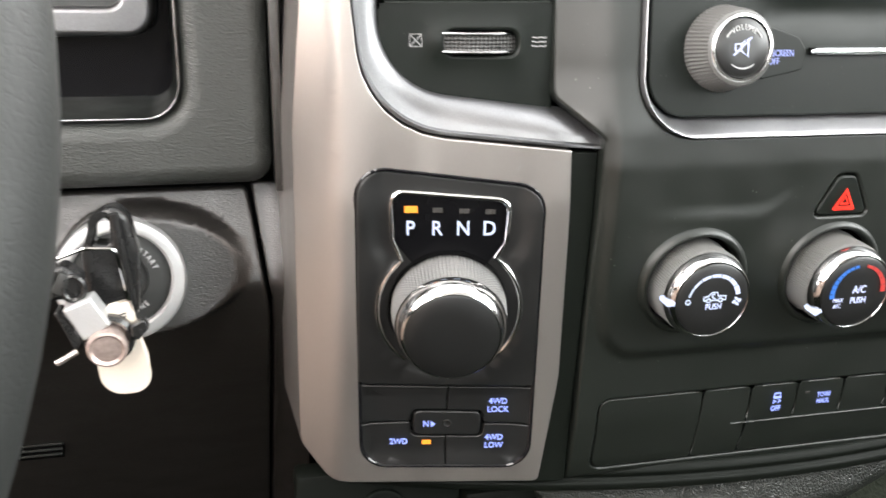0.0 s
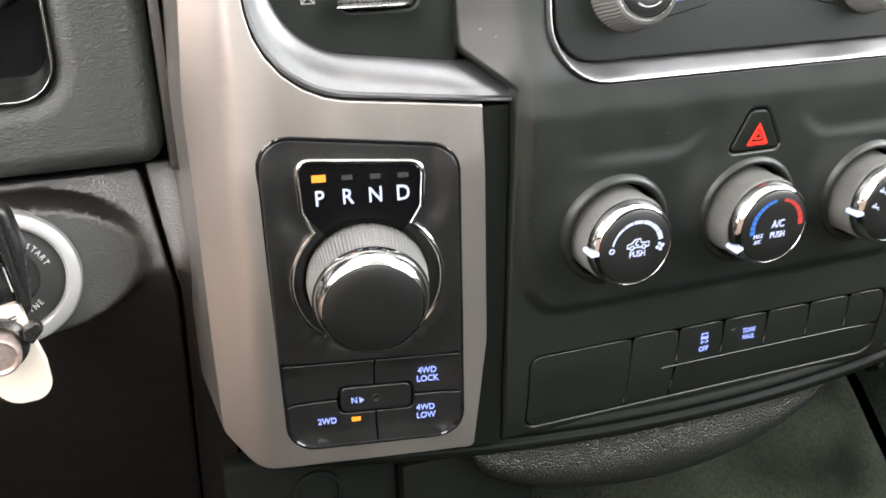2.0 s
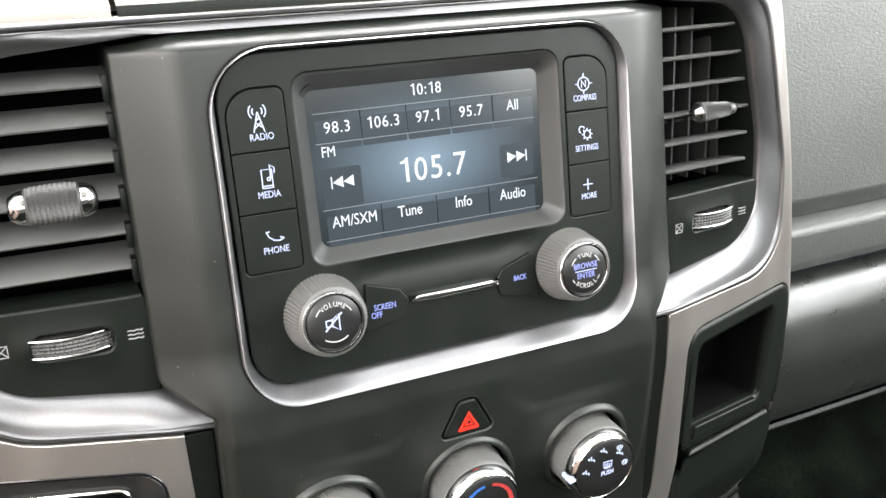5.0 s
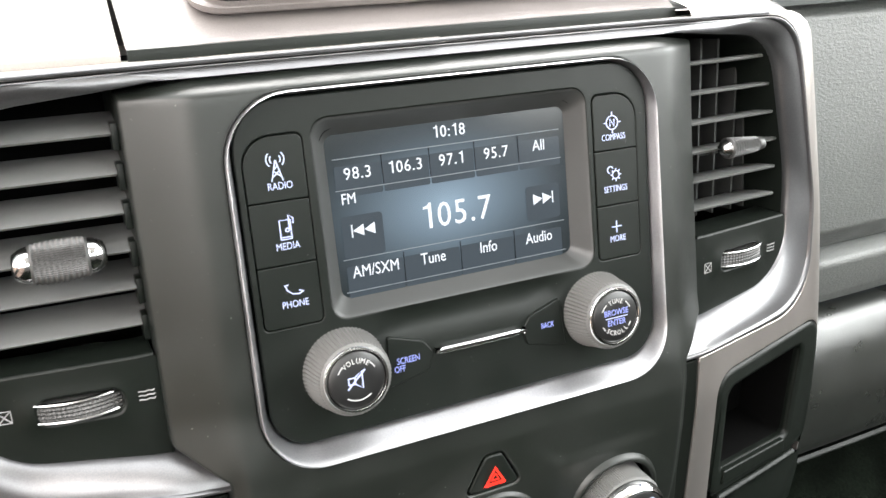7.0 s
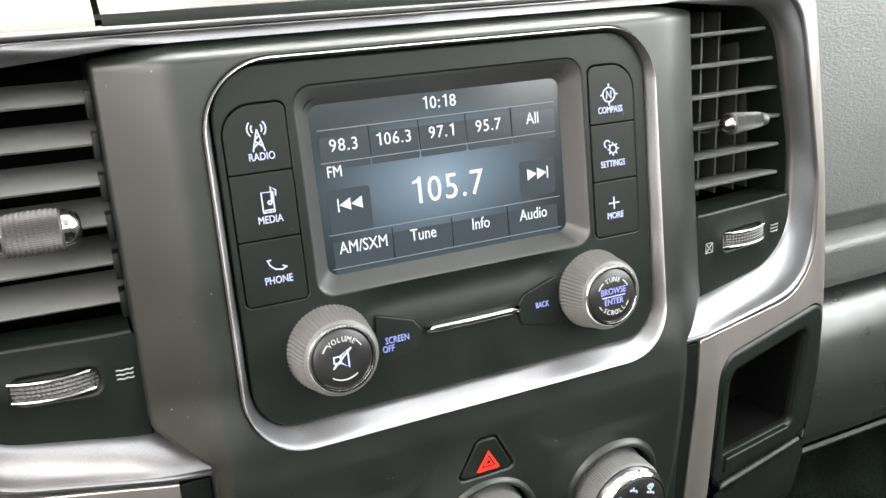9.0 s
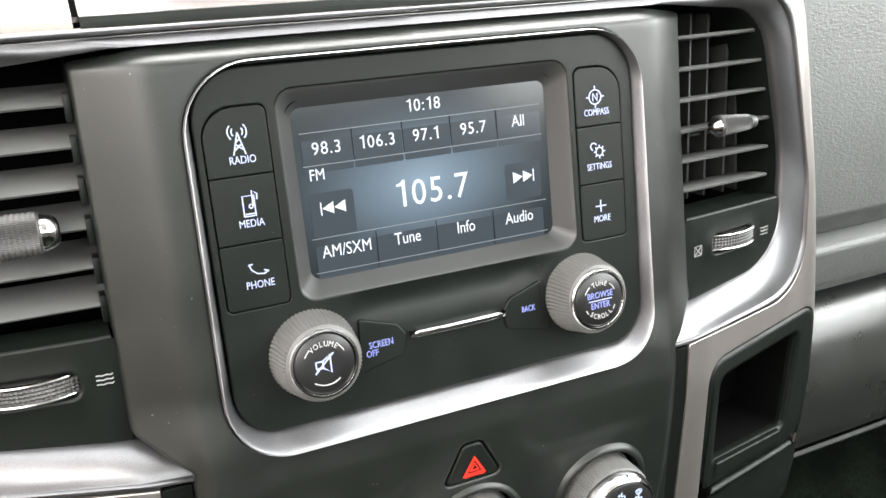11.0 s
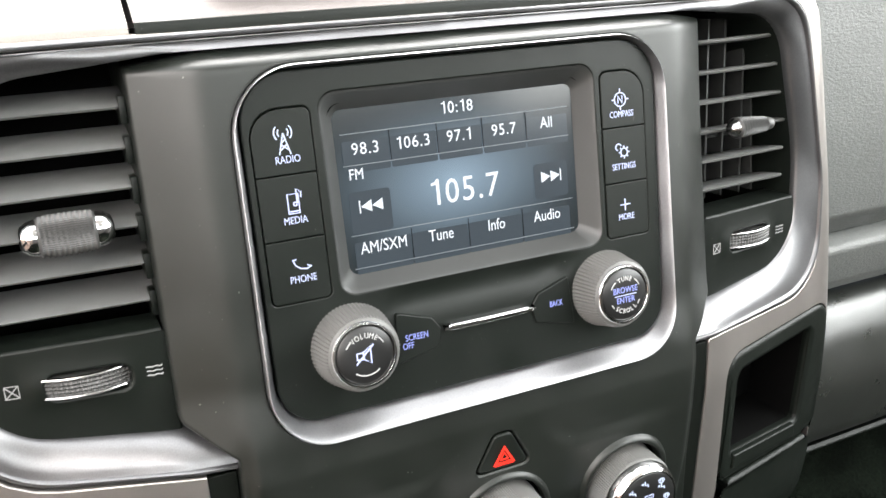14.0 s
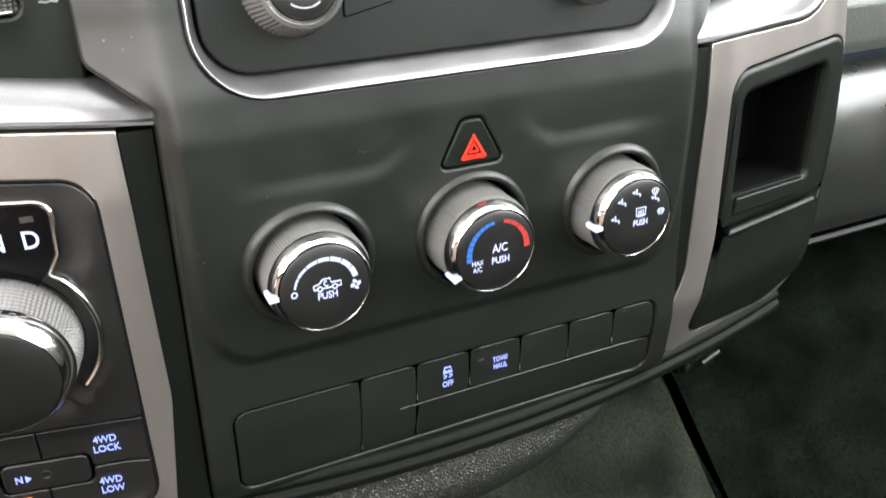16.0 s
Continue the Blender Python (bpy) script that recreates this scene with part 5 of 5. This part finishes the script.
gear_display = part("display", plate(window[::-1] if sum(p.x * q.y - q.x * p.y for p, q in zip(window, window[1:] + window[:1])) < 0 else window, lambda x, z: YG(x, z) - 0.0005, 0.002, 0.0003), BLACKGLASS, shifter, "gloss black gear display")
for k, (c, x) in enumerate(zip("PRND", (-0.1874, -0.1766, -0.1658, -0.1551))):
    text(c, 0.0066, on(YG, x, 0.6617, 0.0007), LITWHITE, gear_display, narrow=0.86, bold=0.00010)
    part("gear_lamp", box(-0.0027, 0.0027, -0.0014, 0.0014, 0, 0.0004) if k == 0 else box(-0.0021, 0.0021, -0.0010, 0.0010, 0, 0.0003), AMBER if k == 0 else UNLIT, gear_display, "lit amber lamp" if k == 0 else "", on(YG, x + 0.0002, 0.6701 - 0.0003 * k, 0.0005))
gm = frame_at((-0.1707, YB(-0.1707, 0.6250), 0.6250), (-0.169, -1, -0.18))
h = 0.0230
knurl = [(0.0251 - 0.0014 * k / 14 - (0.0005 if k % 2 else 0), 0.001 + (h - 0.0100) * k / 14) for k in range(15)]
gear = part("dial", lathe([(0.0248, -0.004)] + knurl + [(0.0234, h - 0.008)], ribs=96, rib=0.0006, rib_rows=tuple(range(1, 16))), KNURL, shifter, "knurled selector dial", gm)
part("chrome_ring", lathe([(0.0232, h - 0.0095), (0.0236, h - 0.0085), (0.0232, h - 0.0060), (0.0221, h - 0.0030), (0.0208, h - 0.0010), (0.0201, h - 0.0003), (0.0197, h - 0.0004), (0.0195, h - 0.002)], 96), CHROME, gear, "polished chrome ring", gm)
part("cap", lathe([(0.0196, h - 0.003), (0.0196, h - 0.0006), (0.0190, h - 0.0001), (0.010, h + 0.0002), (0, h + 0.0002)], 64), CAP, gear, "satin black cap", gm)
part("well", lathe([(0.0266, -0.001), (0.0264, -0.004), (0, -0.005)], 48), DARK, shifter, m=gm)

# ---- four-wheel-drive buttons ----
drive = thing("drive_mode_switch", (-0.173, 0.01, 0.566), "black drive mode buttons with lit legends", "switch")
YD = lambda x, z: YB(x, z) + 0.0002 + 0.0018 * smooth(0.0005, 0.0055, min(x + 0.2085, -0.1315 - x, z - 0.5450, 0.5875 - z) if -0.2085 < x < -0.1315 else 0)
XM = -0.1695
CEN = [(-0.1843, 0.5612, 0.003), (-0.1541, 0.5608, 0.003), (-0.1541, 0.5731, 0.003), (-0.1843, 0.5736, 0.003)]
quads = {
    "UL": [(-0.2080, 0.5678, 0.0006), (-0.1858, 0.5685, 0.001), (-0.1848, 0.5744, 0.003), (XM - 0.0003, 0.5741, 0.0006), (XM - 0.0003, 0.5868, 0.0006), (-0.2088, 0.5877, 0.0006)],
    "UR": [(XM + 0.0003, 0.5740, 0.0006), (-0.1536, 0.5739, 0.003), (-0.1527, 0.5675, 0.001), (-0.1322, 0.5672, 0.0006), (-0.1324, 0.5861, 0.0006), (XM + 0.0003, 0.5868, 0.0006)],
    "LL": [(-0.2066, 0.5456, 0.010), (XM - 0.0003, 0.5450, 0.0006), (XM - 0.0003, 0.5602, 0.0006), (-0.1850, 0.5604, 0.003), (-0.1861, 0.5678, 0.001), (-0.2078, 0.5670, 0.0006)],
    "LR": [(XM + 0.0003, 0.5450, 0.0006), (-0.1330, 0.5450, 0.010), (-0.1322, 0.5664, 0.0006), (-0.1525, 0.5667, 0.001), (-0.1534, 0.5600, 0.003), (XM + 0.0003, 0.5602, 0.0006)],
}
part("backing", plate(fillet([(-0.2084, 0.5445, 0.010), (-0.1312, 0.5440, 0.010), (-0.1310, 0.5865, 0.001), (-0.2096, 0.5882, 0.001)]), lambda x, z: YD(x, z) + 0.006, 0.002, 0.0003), DARK, drive)
LEG = {"UR": ("4WD\nLOCK", -0.1469, 0.5768), "LR": ("4WD\nLOW", -0.1479, 0.5578), "LL": ("2WD", -0.1908, 0.5578)}
for key, pts in quads.items():
    q = part("button", plate(fillet(pts), YD, 0.006, 0.0006, cut=0.008), CAP, drive)
    if key in LEG:
        word, x, z = LEG[key]
        text(word, 0.0031, on(YD, x, z, 0.0007), LIT, q, narrow=0.86, bold=0.00005)
    if key == "LL":
        part("lamp", box(-0.0020, 0.0020, -0.0010, 0.0010, 0, 0.0004), AMBER, q, "lit amber lamp", on(YD, -0.1783, 0.5573, 0.0002))
cb = part("neutral_button", plate(fillet(CEN), lambda x, z: YD(x, z) - 0.0003, 0.006, 0.0008), CAP, drive)
text("N", 0.0030, on(YD, -0.1787, 0.5671, 0.0007), LIT, cb, narrow=0.9, bold=0.00005)
part("arrow_mark", shape([[(-0.0009, -0.0015), (0.0011, 0), (-0.0009, 0.0015)]]), LIT, cb, m=on(YD, -0.1756, 0.5670, 0.0005))
part("recess", lathe([(0.0020, 0.0), (0.0019, 0.0003), (0.0016, 0.0004), (0.0013, 0.0002), (0, 0.0002)], 20), CAP, cb, m=on(YD, XM + 0.0003, 0.5674, 0.0005))

# ---- storage pocket ----
pocket = thing("storage_pocket", (0.178, 0.02, 0.62), "black open storage pocket with a lower lid", "storage pocket")
mouth = fillet([(0.1500, 0.6180, 0.003), (0.2120, 0.6155, 0.003), (0.2150, 0.6735, 0.004), (0.1492, 0.6685, 0.005)])
upper = fillet([(0.1400, 0.6020, 0.001), (0.2330, 0.6015, 0.001), (0.2345, 0.6400, 0.03), (0.2300, 0.6873, 0.010), (0.1390, 0.6798, 0.012)])
YPK = lambda x, z: YB(x, z) - 0.0005
part("frame", plate(upper, YPK, 0.02, 0.0038, [mouth], cut=0.012), BLACK, pocket, "rounded frame of the opening")
depth_rows = []
for back, inset in ((0.002, 0.0), (0.010, -0.0015), (0.041, -0.0025)):
    depth_rows.append([Vector((p.x, YPK(p.x, p.y) + back, p.y)) for p in grown(mouth, inset + 0.0008)])
# Coloured darker than the black frame to hold the pocket's inner shade.
part("bin", loft(depth_rows), DARK, pocket, "bin with deep shade put into its colour")
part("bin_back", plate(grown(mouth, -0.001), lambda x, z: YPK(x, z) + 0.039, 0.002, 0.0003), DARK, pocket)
part("ridge", plate(fillet([(0.1500, 0.6092, 0.001), (0.2090, 0.6065, 0.001), (0.2078, 0.6150, 0.001), (0.1510, 0.6175, 0.001)]), lambda x, z: YPK(x, z) - 0.0016, 0.005, 0.001), BLACK, pocket, "ridge below the opening")
part("lid", plate(fillet([(0.1318, 0.5455, 0.006), (0.1950, 0.5428, 0.030), (0.2250, 0.5560, 0.020), (0.2330, 0.6000, 0.001), (0.1402, 0.6005, 0.001), (0.1378, 0.5800, 0.05)]), lambda x, z: YPK(x, z) - 0.0012, 0.02, 0.0040, cut=0.012), BLACK, pocket, "smooth lower lid")

# ---- ignition and keys ----
ign = thing("ignition_switch", (IGN[0], 0.06, IGN[1]), "round ignition lock with a satin silver ring", "ignition switch")
im = frame_at((IGN[0], 0.0615, IGN[1]), (0.05, -1, 0.12))
part("ring", lathe([(0.0290, -0.012), (0.0290, 0.002), (0.0282, 0.0048), (0.0270, 0.0056), (0.0234, 0.0054), (0.0224, 0.0044), (0.0220, 0.001), (0.0220, -0.004)], 64), RINGMETAL, ign, "satin silver ring", im)
face = part("face", lathe([(0.0221, 0.0), (0.0205, 0.0005), (0.0120, 0.0008), (0.0115, -0.002), (0, -0.002)], 48), GREY, ign, "black lock face", im)
for word, mid in (("START", 36), ("RUN", 90), ("OFF", 130), ("ACC", 200), ("ENGINE", -72)):
    if word in ("START", "ENGINE"):
        for i, c in enumerate(word):
            a = radians(mid - (i - (len(word) - 1) / 2) * 9 * (1 if mid > 0 else -1))
            text(c, 0.0027, im @ Matrix.Rotation(a - math.pi / 2 + (math.pi if mid < 0 else 0), 4, "Z") @ Matrix.Translation((0, 0.0158 * (1 if mid > 0 else -1), 0.0009)), INK, face, narrow=0.8)

keys = thing("key_set", (-0.312, 0.02, 0.63), "black car key with steel fob and cream tag in the ignition", "keys")


def flat(corners, y, depth, r, holes=()):
    """A plate in the plane y with corners (x, z, radius)."""
    return plate(fillet(corners), lambda x, z: y, depth, r, holes)


key_slot = fillet([(-0.3152, 0.6555, 0.002), (-0.3090, 0.6555, 0.002), (-0.3085, 0.6660, 0.003), (-0.3130, 0.6665, 0.004)])
part("key_head", flat([(-0.3195, 0.6230, 0.006), (-0.3000, 0.6215, 0.006), (-0.2982, 0.6520, 0.010), (-0.3010, 0.6670, 0.006), (-0.3070, 0.6722, 0.006), (-0.3150, 0.6672, 0.008), (-0.3206, 0.6520, 0.010)], 0.022, 0.010, 0.0030, [key_slot]), KEYBLACK, keys, "black plastic key head with a slot")
part("key_ridge", tube([Vector((-0.3060 + 0.0046 * math.sin(0.9 * t), 0.0195 + 0.002 * t, 0.6690 - 0.040 * t)) for t in [k / 12 for k in range(13)]], 0.0019, 10), KEYBLACK, keys, "raised edge of the key head")
part("key_blade", box(-0.3132, -0.3092, 0.030, 0.062, 0.6235, 0.6325, 0.0004), COPPER, keys, "steel key blade")
loop3 = [Vector((p.x, 0.010 + 0.25 * (0.657 - p.y), p.y)) for p in fillet([(-0.3305, 0.6440, 0.004), (-0.3280, 0.6535, 0.004), (-0.3170, 0.6575, 0.004), (-0.3050, 0.6568, 0.003), (-0.3028, 0.6330, 0.004), (-0.3120, 0.6270, 0.006)])]
part("wire_ring", tube(loop3, 0.0008, closed=True), CHROME, keys, "thin steel key ring")
clip = part("clip", flat([(-0.3312, 0.6375, 0.002), (-0.3195, 0.6380, 0.003), (-0.3180, 0.6465, 0.003), (-0.3250, 0.6522, 0.003), (-0.3310, 0.6490, 0.003)], 0.006, 0.010, 0.0020), KEYBLACK, keys, "black plastic clip on the ring")
part("clip_slot", box(-0.0022, 0.0022, -0.0014, 0.002, -0.0044, 0.0044, 0.0006), GREY, clip, m=pose(-0.3258, 0.0062, 0.6448, 0, 28, 0))
part("clip_link", tube([Vector((-0.3215 + 0.0040 * math.cos(t), 0.006, 0.6425 + 0.0050 * math.sin(t))) for t in [math.pi * 2 * k / 16 for k in range(16)]], 0.0013, 8, closed=True), KEYBLACK, keys, "black chain link")
fob = part("fob_body", flat([(-0.3258, 0.6352, 0.0012), (-0.3190, 0.6216, 0.0012), (-0.3083, 0.6280, 0.0012), (-0.3148, 0.6397, 0.0012)], 0.001, 0.010, 0.0012), RINGMETAL, keys, "bright worn steel fob")
part("fob_side", flat([(-0.3290, 0.6344, 0.0008), (-0.3226, 0.6176, 0.0012), (-0.3192, 0.6214, 0.0004), (-0.3260, 0.6350, 0.0004)], 0.0016, 0.010, 0.0006), KEYBLACK, fob, "black side of the fob")
part("fob_strap", lathe([(0.0078, -0.006), (0.0098, -0.005), (0.0100, 0.001), (0.0096, 0.003), (0.0078, 0.004)], 40), KEYBLACK, keys, "black strap round the fob", frame_at((-0.3098, 0.006, 0.6208), (0.12, -1, 0.12)))
part("fob_disc", lathe([(0.0078, -0.008), (0.0080, 0.004), (0.0076, 0.0056), (0.0067, 0.0060), (0.0060, 0.0052), (0.0056, 0.0048), (0.0035, 0.0050), (0, 0.0053)], 48), WORN, keys, "round worn steel end", frame_at((-0.3107, 0.005, 0.6187), (0.05, -1, -0.10)))
part("strap_end", flat([(-0.3012, 0.6225, 0.001), (-0.2985, 0.6205, 0.001), (-0.2942, 0.6252, 0.001), (-0.2955, 0.6296, 0.0012), (-0.3010, 0.6268, 0.001)], 0.001, 0.005, 0.0009), KEYBLACK, keys, "buckled strap end")
part("pin", tube([Vector((-0.3300, 0.002, 0.6130)), Vector((-0.3268, 0.002, 0.6147)), Vector((-0.3222, 0.004, 0.6168))], 0.0013, 10), COPPER, keys, "small steel pin")
tag = part("tag", flat([(-0.3176, 0.6110, 0.002), (-0.3158, 0.5925, 0.0095), (-0.2958, 0.5925, 0.0095), (-0.2966, 0.6090, 0.004), (-0.2990, 0.6185, 0.002), (-0.3080, 0.6190, 0.002)], 0.012, 0.003, 0.0009), TAG, keys, "cream plastic tag")
stub = part("tag_stub", flat([(-0.3118, 0.6330, 0.0006), (-0.3085, 0.6210, 0.0006), (-0.2988, 0.6238, 0.0006), (-0.3014, 0.6360, 0.0006)], 0.008, 0.0035, 0.0007), TAG, keys, "cream end of the tag with print")
for k in range(3):
    part("print", box(-0.0020, 0.0020, -0.0003, 0.0, -0.0003, 0.0003), INK_DARK, stub, m=pose(-0.3050, 0.0080, 0.6298 - k * 0.0014, 0, -16, 0))

# ---- steering wheel ----
wheel_m = Matrix.Translation((-0.4770, -0.20, 0.738)) @ Matrix.Rotation(radians(-24), 4, "X")
steer = thing("steering_wheel", (-0.476, -0.15, 0.738), "black leather-wrapped steering wheel", "steering wheel")
ring = [Vector((0.180 * math.cos(t), 0, 0.180 * math.sin(t))) for t in [2 * math.pi * k / 96 for k in range(96)]]
part("rim", tube(ring, 0.0165, 20, closed=True), WHEEL, steer, "leather-wrapped rim", wheel_m)
part("hub", lathe([(0.070, -0.02), (0.068, 0.0), (0.055, 0.012), (0, 0.016)], 40), BLACK, steer, m=wheel_m @ frame_at((0, 0.012, 0)))
for a in (180, 270):
    part("spoke", box(0.05, 0.172, 0.004, 0.018, -0.018, 0.018, 0.005), BLACK, steer, m=wheel_m @ Matrix.Rotation(radians(a), 4, "Y"))
part("column", lathe([(0.035, 0.0), (0.035, 0.26), (0, 0.26)], 24), BLACK, steer, m=wheel_m @ Matrix.Rotation(radians(-90), 4, "X") @ Matrix.Translation((0, 0, 0.02)))
